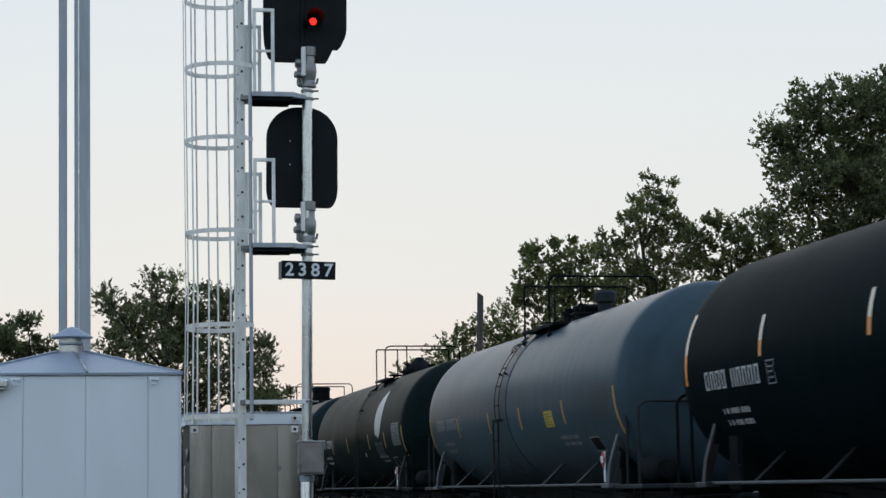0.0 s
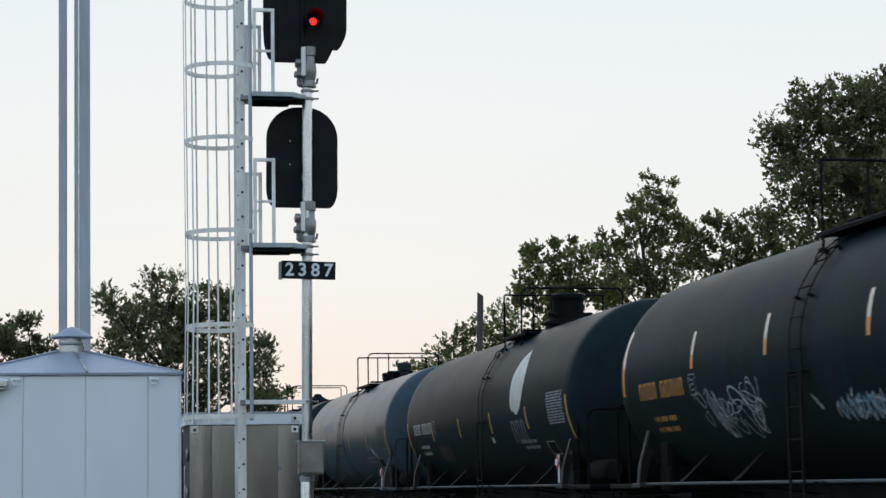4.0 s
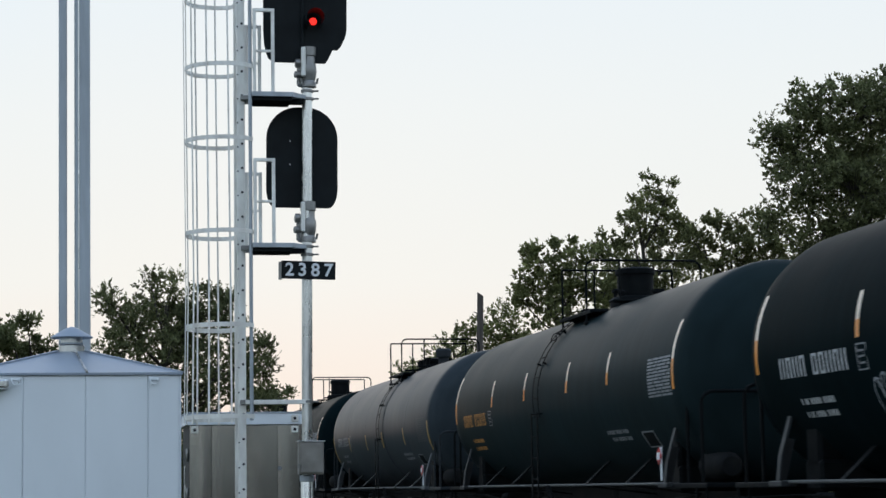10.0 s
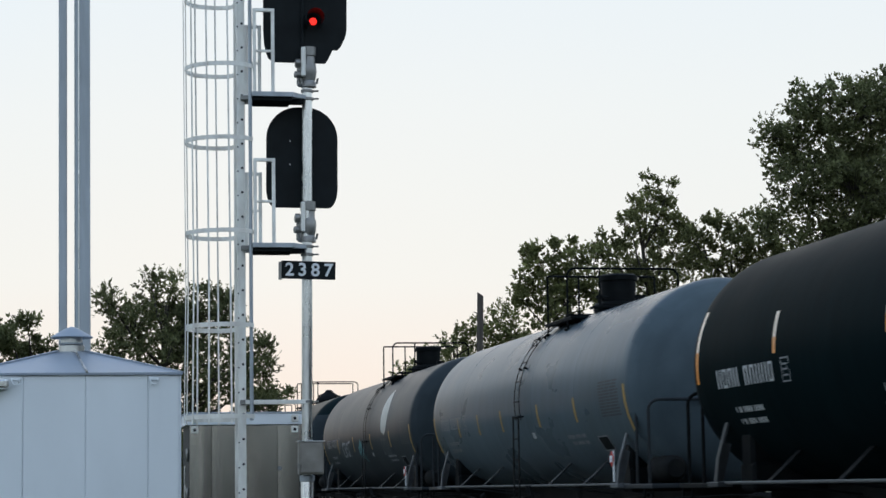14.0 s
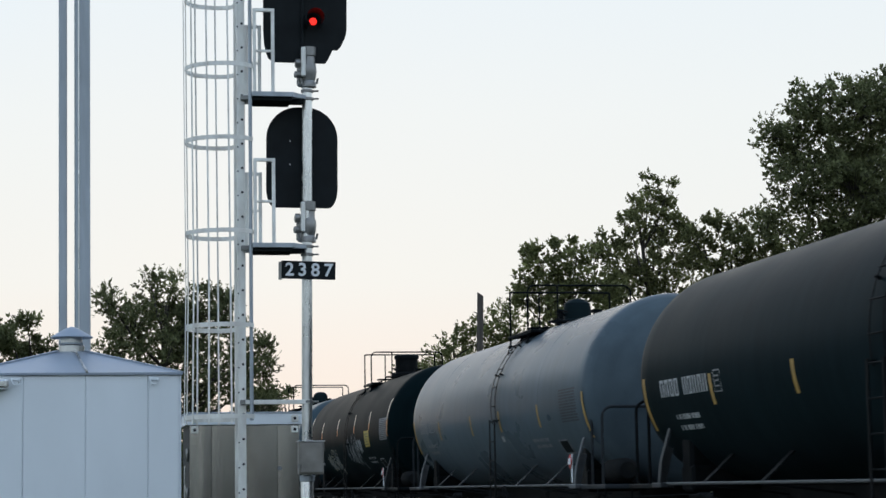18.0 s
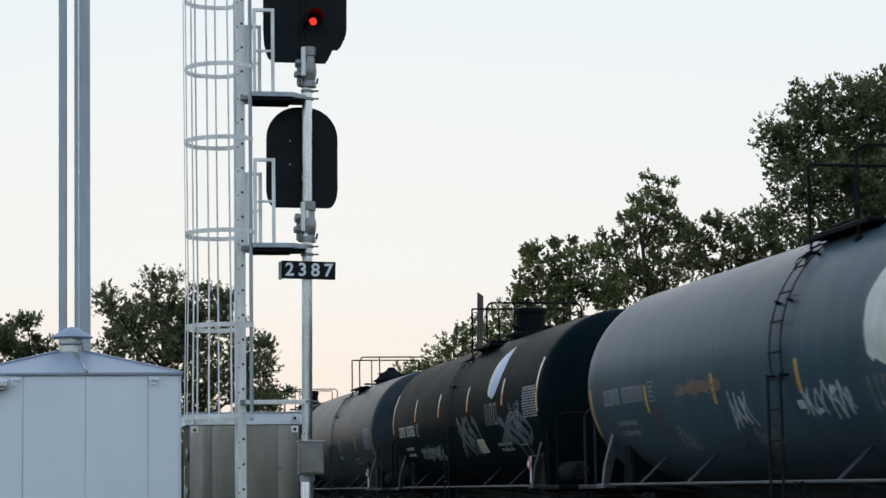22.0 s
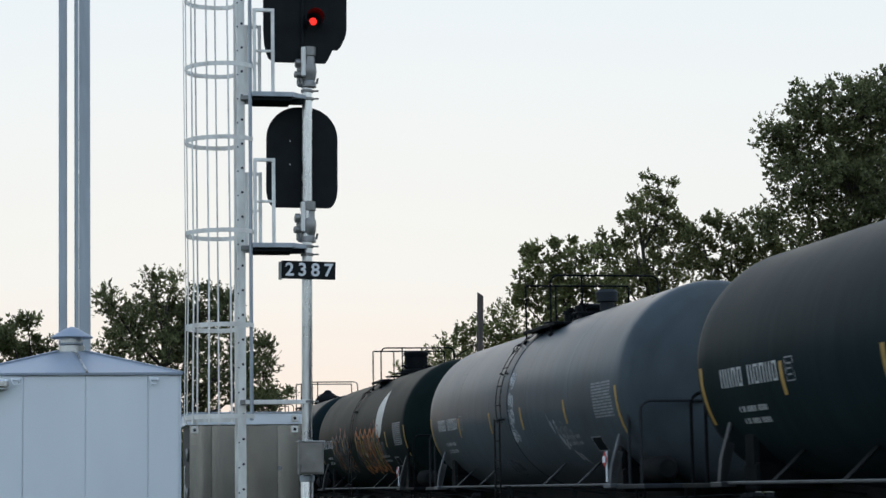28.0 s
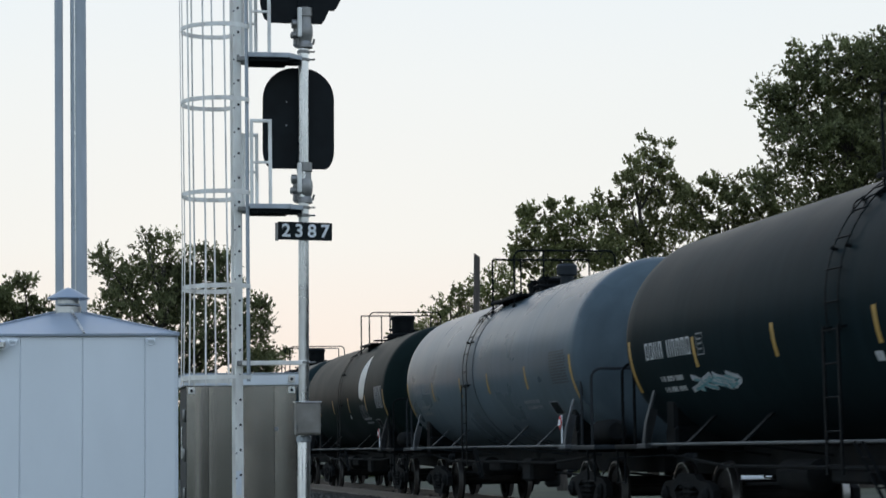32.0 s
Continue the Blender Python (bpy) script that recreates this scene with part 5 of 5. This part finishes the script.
    # placard on the front strut
    pl = part("hazard_placard", shared("hazard_placard", lambda b: b.box((0, 0, 0), (0.016, 0.17, 0.17), 0.004, pose(0, 0, 0, 45, 0, 0)), NOTE_R), NOTE_R, root, "red and white hazard placard", at=pose(-1.54, -6.68, SILL + 0.38, 0, 0, 0))
    part("placard_band", shared("placard_band", lambda b: b.box((-0.008, 0, 0), (0.012, 0.14, 0.10), 0.002), SIGN_WHITE), SIGN_WHITE, pl)
    part("placard_holder", shared("placard_holder", lambda b: b.box((0, 0, 0), (0.016, 0.07, 0.46), 0.004), SIGN_WHITE), SIGN_WHITE, root, at=pose(-1.52, -6.72, SILL + 0.27, 0, 0, 0))
    part("brake_cylinder", shared("brake_cylinder", lambda b: b.lathe([(0.12, -0.45), (0.19, -0.42), (0.19, 0.3), (0.13, 0.4)], 18, pose(0, 0, 0, 90)), IRON), IRON, root, at=pose(-1.0, -7.75, SILL + 0.22))
    part("brake_reservoir", shared("brake_reservoir", lambda b: b.lathe([(0.10, -0.6), (0.2, -0.54), (0.2, 0.5), (0.1, 0.56)], 18, pose(0, 0, 0, 90)), IRON), IRON, root, at=pose(-0.75, 2.6, 0.75))
    part("valve_box", shared("valve_box", lambda b: b.box((-0.85, -2.4, 0.72), (0.5, 0.7, 0.42), 0.05).box((-0.85, 0.6, 0.78), (0.35, 1.1, 0.2), 0.03), IRON), IRON, root)
    part("outlet_valve", shared("outlet_valve", lambda b: b.lathe([(0.1, 0.35), (0.16, 0.4), (0.16, 0.6), (0.3, 0.75), (0.35, 1.15)], 18), IRON), IRON, root)
    # top fittings
    h1, gap = spec.get("hoops", (8.0, 1.45))
    py = RING - h1
    pf = part("top_platform", shared("top_platform%d" % round(gap * 100), lambda b: deck(b, gap), BLACK_STEEL), BLACK_STEEL, root, "black grating platform round the manway", at=pose(0, py, 0))
    part("platform_rail", shared("square_hoop", lambda b: top_hoop(b, True), BLACK_STEEL), BLACK_STEEL, pf)
    part("platform_rail", shared("round_hoop", lambda b: top_hoop(b, False), BLACK_STEEL), BLACK_STEEL, pf, at=pose(0, -gap, 0))
    if kind == 2:
        # three separate fittings: a low hatch, a wide nozzle and a tall capped valve
        dm = part("manway_housing", shared("nozzle", lambda b: b.lathe([(0.36, 4.10), (0.36, 4.18), (0.28, 4.19), (0.28, 4.34), (0.32, 4.35), (0.32, 4.41), (0.22, 4.44)], 24), BLACK_STEEL), BLACK_STEEL, root, "black manway nozzle", at=pose(0, py - 1.0, 0))
        part("hatch", shared("hatch", lambda b: b.lathe([(0.20, 4.08), (0.20, 4.33), (0.23, 4.34), (0.23, 4.39), (0.10, 4.42)], 18), BLACK_STEEL), BLACK_STEEL, dm, at=pose(-0.1, 0.85, 0))
        part("relief_valve", shared("capped_valve", lambda b: b.lathe([(0.13, 4.08), (0.13, 4.38), (0.19, 4.40), (0.20, 4.56), (0.16, 4.61), (0.05, 4.62)], 20), GREY_STEEL), GREY_STEEL, dm, at=pose(0, -1.05, 0))
        for x, y in ((-0.3, -0.55), (0.25, -0.45), (-0.28, 0.42)):
            part("valve_stem", shared("valve_stem", lambda b: b.lathe([(0.05, 4.1), (0.05, 4.36), (0.09, 4.37), (0.09, 4.41)], 10), BLACK_STEEL), BLACK_STEEL, dm, at=pose(x, y, 0))
    else:
        if kind == 0:
            dm = part("manway_housing", shared("manway_housing", lambda b: b.lathe([(0.44, 4.06), (0.44, 4.26), (0.40, 4.30), (0.31, 4.32), (0.31, 4.68), (0.34, 4.69), (0.34, 4.77), (0.29, 4.80)], 28), BLACK_STEEL), BLACK_STEEL, root, "black manway housing", at=pose(0, py - 1.1, 0))
        elif kind == 3:
            dm = part("manway_housing", shared("low_manway", lambda b: b.lathe([(0.46, 4.06), (0.46, 4.26), (0.42, 4.31), (0.30, 4.43), (0.16, 4.52), (0.10, 4.60), (0.04, 4.61)], 28), BLACK_STEEL), BLACK_STEEL, root, "low black manway cover", at=pose(0, py - 1.0, 0))
        else:
            dm = part("manway_housing", shared("manway_dome", lambda b: b.lathe([(0.40, 4.08), (0.40, 4.22), (0.26, 4.25), (0.26, 4.46), (0.24, 4.55), (0.17, 4.61), (0.07, 4.64), (0.02, 4.645)], 24), PAINTS["navy"]), PAINTS["navy"], root, "rounded manway dome", at=pose(0, py - 1.3, 0))
        part("relief_valve", shared("relief_valve", lambda b: b.lathe([(0.12, 4.05), (0.12, 4.30), (0.08, 4.32), (0.08, 4.44), (0.11, 4.45), (0.11, 4.5)], 16), BLACK_STEEL), BLACK_STEEL, dm, at=pose(-0.1, 0.72, 0))
        part("vacuum_valve", shared("relief_valve", None, BLACK_STEEL), BLACK_STEEL, dm, at=pose(0.2, -0.66, -0.12))
        part("hatch_handle", shared("hatch_handle", lambda b: b.tube([(-0.2, 0, 4.3), (-0.42, -0.2, 4.42), (-0.3, -0.42, 4.36)], 0.02, 6), BLACK_STEEL), BLACK_STEEL, dm)
    if spec.get("head_panel"):
        # the front head is repainted pale below a straight line
        def pale_head(b):
            vs, R = [], TR + 0.006
            for i in range(25):
                z = 0.86 - 2.2 * i / 24
                half = 0.985 * math.sqrt(R * R - z * z)
                for k in range(33):
                    x = half * (k / 16 - 1)
                    vs.append((x, -RING - 0.085 - (HEAD + 0.005) * math.sqrt(max(0, 1 - (x * x + z * z) / (R * R))), TZ + z))
            b.add(vs, [(i * 33 + k, i * 33 + k + 1, i * 33 + k + 34, i * 33 + k + 33) for i in range(24) for k in range(32)])
        part("head_panel", shared("head_panel", pale_head, PAINTS["mid"]), PAINTS["mid"], root, "pale repainted panel on the tank's front head")
    # markings
    mode = spec.get("stripes", "y")
    places = spec.get("stripe_places") or ((0.0, 2.85, 6.15, 9.25, 12.42, 14.82) if mode == "wy" else (0.0, 2.95, 5.9, 8.5, 11.6, 14.75) if kind == 2 else (0.0, 2.9, 5.85, 8.85, 11.82, 14.72))
    for k, q in enumerate(places):
        end = q in (places[0], places[-1])
        lo, hi = ((-0.22, 0.75) if end else (0.0, 0.50)) if mode == "wy" else ((-0.78, -0.02) if end else (-0.50, -0.10))
        if mode == "wy":
            mid = lo + (hi - lo) * (0.42 if end else 0.38)
            part("reflective_stripe", shared("stripe_w%d" % round(q * 100), lambda b: patch(b, q - 0.05, q + 0.05, mid, hi), STRIPE_W), STRIPE_W, root, "white reflective stripe")
            part("reflective_stripe", shared("stripe_o%d" % round(q * 100), lambda b: patch(b, q - 0.05, q + 0.05, lo, mid), STRIPE_Y), STRIPE_Y, root, "yellow reflective stripe")
        elif mode == "y":
            part("reflective_stripe", shared("stripe_y%d" % round(q * 100), lambda b: patch(b, q - 0.055, q + 0.055, lo, hi), STRIPE_D), STRIPE_D, root, "faded yellow reflective stripe")
    ink = spec.get("ink", PAINT_W if dark else PAINT_G)
    ms = spec.get("mark", -0.25)
    lettering(root, 0.75, ms + 0.05, 0.235, ink, (4, 5), "reporting_mark")
    lettering(root, 1.15, ms - 0.36, 0.075, ink, (1, 2, 6, 6), "small_print")
    lettering(root, 1.15, ms - 0.52, 0.075, ink, (1, 2, 5, 6), "small_print")
    lettering(root, 10.9, ms - 0.48, 0.065, PAINT_G, (9, 7, 6), "small_print")
    lettering(root, 11.0, ms - 0.60, 0.065, PAINT_G, (6, 9, 5), "small_print")
    part("stencil_box", shared("stencil_box", lambda b: stroke(b, [(3.04, -0.07), (3.29, -0.07), (3.29, -0.34), (3.04, -0.34), (3.04, -0.09), (3.09, -0.14), (3.24, -0.14), (3.24, -0.20), (3.09, -0.20), (3.09, -0.27), (3.24, -0.27)], 0.022), PAINT_G), PAINT_G, root)
    chart(root, *((13.62, -0.02) if mode == "wy" else (13.4, -0.2)), 1.08, 0.56, PAINT_G if dark or ink == PAINT_W else PAINT_K, i)
    card = part("card_holder", shared("card_holder", lambda b: patch(b, 12.65, 13.25, -1.04, -0.76), BLACK_STEEL), BLACK_STEEL, root)
    part("card_frame", shared("card_frame", lambda b: [patch(b, *e, 0.007) for e in ((12.65, 13.25, -0.785, -0.76), (12.65, 13.25, -1.04, -1.015), (12.65, 12.69, -1.04, -0.76), (13.21, 13.25, -1.04, -0.76))], PAINT_G), PAINT_G, card)
    if mode == "y" and kind != 2:
        part("white_tag", shared("white_tag", lambda b: patch(b, 8.6, 8.8, -0.69, -0.58), PAINT_W), PAINT_W, root)
    if spec.get("leaf"):
        q, s, h, mats = spec["leaf"]
        leaf_logo(root, q, s, h, mats)
        lettering(root, q - 0.62, s - h * 0.74, 0.42, PAINT_D, (3,), "reporting_mark")
    for k, (q, s, w, h, mat) in enumerate(spec.get("notices", ())):
        b = Build()
        patch(b, q, q + w, s, s + h, 0.006)
        nt = part("notice", b, mat, root, "stuck-on notice")
        b = Build()
        for r in range(5):
            patch(b, q + 0.06, q + w - 0.06 - 0.11 * (r * 7 % 3), s + h * (0.14 + 0.16 * r), s + h * (0.18 + 0.16 * r), 0.009)
        part("notice_lines", b, PAINT_K, nt)
    for k, sp in enumerate(spec.get("murals", ())):
        mural(root, *sp[:7], seed=i + 5 * k, wide=sp[7])
    for k, sp in enumerate(spec.get("spray", ())):
        spray(root, *sp[:5], seed=i * 17 + k + 60, kind=sp[5] if len(sp) > 5 else "tag", wide=sp[6] if len(sp) > 6 else 0.034)
    return root


SIDE_RAIL = material("worn_side_rail", (0.085, 0.09, 0.09), 0.65, 0.0, 0.25, 2, 30, 0.1, dirt=(0.1, 0.09, 0.08))
BAND = material("grimy_strap_paint", (0.026, 0.033, 0.040), 0.6, 0, 0.4, 1.5, 30, 0.1, spec=0.05)
DARK_STRUT = material("scuffed_dark_strut", (0.020, 0.023, 0.026), 0.6, 0.0, 0.3, 5, 40, 0.2, dirt=(0.03, 0.028, 0.025))
STRUT = material("scuffed_grey_strut", (0.085, 0.095, 0.105), 0.6, 0.0, 0.3, 5, 40, 0.2, dirt=(0.1, 0.08, 0.07))
LW, LB = (LOGO_W, LOGO_W), (LOGO_W, LOGO_B)
LEAF = (11.35, 0.40, 1.28)
G = dict(lad=6.95, hoops=(6.9, 1.9))       # cars with their ladder before the middle
CARS = {
    -6: dict(paint="dark"),
    -5: dict(paint="black", stripes="wy"),
    -4: dict(paint="blue", notices=[(10.3, -0.52, 0.58, 0.28, NOTE_Y)], dome=2, **G),
    -3: dict(paint="olive", leaf=(*LEAF, LW), lad=8.2, dome=3, stripe_places=(0.0, 2.85, 5.9, 9.7, 12.25, 14.85)),
    -2: dict(paint="dark", stripes="wy", ink=PAINT_O, lad=7.1, hoops=(6.6, 2.0), stripe_places=(0.0, 3.2, 6.0, 9.1, 11.65, 14.85), spray=[(3.6, -0.6, 2.3, 0.8, "white", "knot", 0.022), (3.2, -0.62, 1.5, 0.7, "grey", "knot", 0.035), (7.8, -0.74, 3.3, 0.40, "white"), (7.9, -0.74, 3.1, 0.34, "blue"), (11.7, -0.70, 0.6, 0.85, "grey", "smear", 0.10), (7.2, -0.62, 0.2, 0.16, "white", "blot", 0.05)]),
    -1: dict(paint="dark", leaf=(11.15, 0.40, 1.25, LW), spray=[(3.0, -0.8, 1.3, 0.5, "brown")]),
    0: dict(paint="blue", spray=[(3.0, 0.3, 2.3, 0.42, "white"), (11.95, -0.58, 0.75, 0.34, "white", "blot", 0.10)], dome=2, **G),
    1: dict(paint="dark", dome=3, lad=8.55, hoops=(7.9, 1.5), stripe_places=(0.0, 2.95, 6.05, 8.65, 11.5, 14.75)),
    2: dict(paint="black", stripes="wy", lad=8.5, stripe_places=(0.0, 3.1, 6.18, 9.23, 11.88, 14.88), spray=[(3.0, -0.75, 2.2, 0.9, "white", "knot", 0.022), (3.3, -0.8, 2.2, 0.8, "grey", "knot", 0.03), (9.42, -0.33, 2.2, 1.9, "white", "loop", 0.05), (9.0, -0.35, 0.8, 0.75, "white", "knot", 0.035), (9.1, -0.45, 0.8, 0.6, "blue", "knot", 0.035), (10.2, -0.55, 0.5, 0.22, "teal", "knot", 0.04)]),
    3: dict(paint="dark", stripes="wy", ink=PAINT_O, lad=7.1, hoops=(6.85, 1.6), stripe_places=(0.0, 3.4, 6.05, 9.05, 11.5, 14.8)),
    4: dict(paint="mid", lad=8.2, hoops=(6.9, 1.65), dome=2),
    5: dict(paint="black", stripes="wy", lad=8.45, notices=[(10.83, -0.40, 0.66, 0.31, NOTE_Y)], spray=[(5.6, -0.76, 0.95, 0.42, "white", "knot", 0.045), (5.7, -0.7, 0.7, 0.42, "white", "tag", 0.035)]),
    6: dict(paint="light", stripe_places=(0.0, 2.5, 4.42, 6.48, 9.36, 11.87, 14.8), lad=8.1, hoops=(8.2, 1.4)),
    7: dict(paint="mid", leaf=(11.1, 0.42, 1.2, LW), lad=8.3, spray=[(3.75, -0.42, 1.5, 0.42, "white", "CROT", 0.055), (6.5, -0.53, 1.05, 0.56, "teal", "knot", 0.05), (6.6, -0.5, 0.95, 0.5, "teal", "knot", 0.04)]),
    8: dict(paint="navy", leaf=(11.0, 0.43, 1.26, LW), lad=8.4, hoops=(7.75, 1.2), head_panel=True, dome=3),
    9: dict(paint="light", dome=1, lad=8.6, stripe_places=(0.0, 2.9, 6.2, 8.8, 11.85, 14.9), hoops=(7.65, 1.45)),
    10: dict(paint="black", stripes="wy", stripe_places=(0.0, 2.8, 6.1, 9.35, 11.95, 14.8), lad=8.1, hoops=(7.95, 1.15), notices=[(11.1, -0.41, 0.8, 0.42, NOTE_Y)], spray=[(3.3, -0.80, 2.7, 0.85, "pale", "knot", 0.028), (3.2, -0.8, 2.6, 0.7, "grey", "knot", 0.05), (7.8, -0.45, 2.2, 0.9, "white", "tag", 0.04), (8.0, -0.62, 2.2, 0.8, "grey", "knot", 0.04), (9.4, -0.4, 1.2, 0.4, "white", "knot", 0.03)]),
    11: dict(paint="blue", leaf=(11.35, 0.27, 1.2, LW), lad=8.35, hoops=(8.1, 1.45), notices=[(2.97, -0.83, 0.52, 0.38, PAINT_K)], spray=[(4.4, -0.25, 1.4, 0.12, "brown", "smear", 0.10), (6.2, -0.62, 1.0, 0.60, "white", "tag", 0.045), (8.75, -0.62, 1.5, 0.5, "white", "tag", 0.05), (3.5, -0.93, 0.9, 0.5, "grey", "knot", 0.035), (6.6, -1.0, 0.9, 0.4, "grey", "knot", 0.03)], dome=1),
    12: dict(paint="black", stripes="wy", stripe_places=(0.0, 2.93, 5.75, 8.78, 11.98, 14.72), leaf=(11.1, 0.72, 1.15, LB), lad=7.0, hoops=(6.9, 1.45), notices=[(9.18, -0.88, 0.68, 0.30, NOTE_P)], spray=[(2.8, -0.78, 2.8, 0.42, "white", "tag", 0.03), (7.7, -0.5, 1.6, 0.85, "slate", "smear", 0.16), (7.7, -0.5, 1.5, 0.7, "grey", "knot", 0.025), (11.6, -0.5, 1.9, 0.6, "slate", "smear", 0.16), (11.6, -0.5, 1.9, 0.6, "grey", "knot", 0.025), (12.6, -0.2, 0.9, 0.5, "grey", "knot", 0.025)]),
    13: dict(paint="mid", ink=PAINT_W, lad=7.8, dome=3),
    14: dict(paint="dim", stripes="wy", lad=7.9, notices=[(10.7, -0.45, 0.7, 0.32, NOTE_P)]),
    15: dict(paint="dark", dome=3, lad=8.5, hoops=(8.5, 1.3), spray=[(8.4, 0.75, 0.9, 1.0, "grey", "smear", 0.10)]),
    16: dict(paint="grey", ink=PAINT_W, spray=[(7.5, 0.42 - 0.34 * k, 0.5, 0.34, "white", "knot", 0.026) for k in range(4)] + [(10.4, -0.8, 1.1, 0.8, "white", "blot", 0.05), (10.6, -0.8, 1.2, 0.7, "grey", "knot", 0.035)], dome=2, **G),
    17: dict(paint="olive", leaf=(*LEAF, LW), lad=6.9, hoops=(7.2, 1.35), stripe_places=(0.0, 2.83, 4.8, 7.32, 9.52, 12.25, 14.98),
             murals=[(2.75, -0.55, 3.2, 1.15, 4, ("brown", "orange", "brown"), "night", 0.045), (7.35, -0.58, 3.9, 1.25, 5, ("orange", "yellow", "orange"), "night", 0.075)]),
    18: dict(paint="navy", leaf=(10.1, 0.38, 1.24, LW), lad=7.85, dome=3, spray=[(2.45, -0.72, 1.5, 0.22, "white", "smear", 0.07), (2.55, -0.74, 1.3, 0.18, "teal", "smear", 0.05)]),
    19: dict(paint="light", lad=6.7, hoops=(6.8, 1.9), dome=2),
    20: dict(paint="olive", leaf=(*LEAF, LW), lad=7.6),
    21: dict(paint="dark"),
    22: dict(paint="mid"),
    23: dict(paint="grey"),
    24: dict(paint="dark"),
}
TRAIN = {i: tank_car(i, spec) for i, spec in CARS.items()}
# slack between the couplers: each car's offset along the train
TUNE = {-5: 0.55, -4: 0.52, -3: 0.79, -2: 0.95, -1: 0.78, 0: 0.50, 1: 0.5, 2: 0.57, 3: 0.36, 4: 0.11, 5: 0.25, 6: 0.2, 7: -0.22, 8: 0.12, 9: 0.1, 10: 0.42,
        11: 0.45, 12: 0.38, 13: 0.33, 14: 0.62, 15: 0.3, 16: 0.77, 17: 0.95, 18: 0.85, 19: 0.7}


def motions():
    """The cars roll towards the viewer's side at one steady pace."""
    for i, car in TRAIN.items():
        start = 201.46 + PITCH * (i - 5) + TUNE.get(i, 0.7)
        walk(car, [(t, pose(XC, start - SPEED * t, RAIL)) for t in (0.0, 16.0, 32.0)])
        # the wheels come into view only on the last cars
        if 18 <= i <= 22:
            turn = [(k / 30, math.degrees(SPEED * k / 30 / 0.445)) for k in range(961)]
            for ax in CARS[i]["sets"]:
                x, y, z = ax.matrix_basis.translation
                walk(ax, [(t, pose(x, y, z, a % 360, 0, 0)) for t, a in turn])


motions()
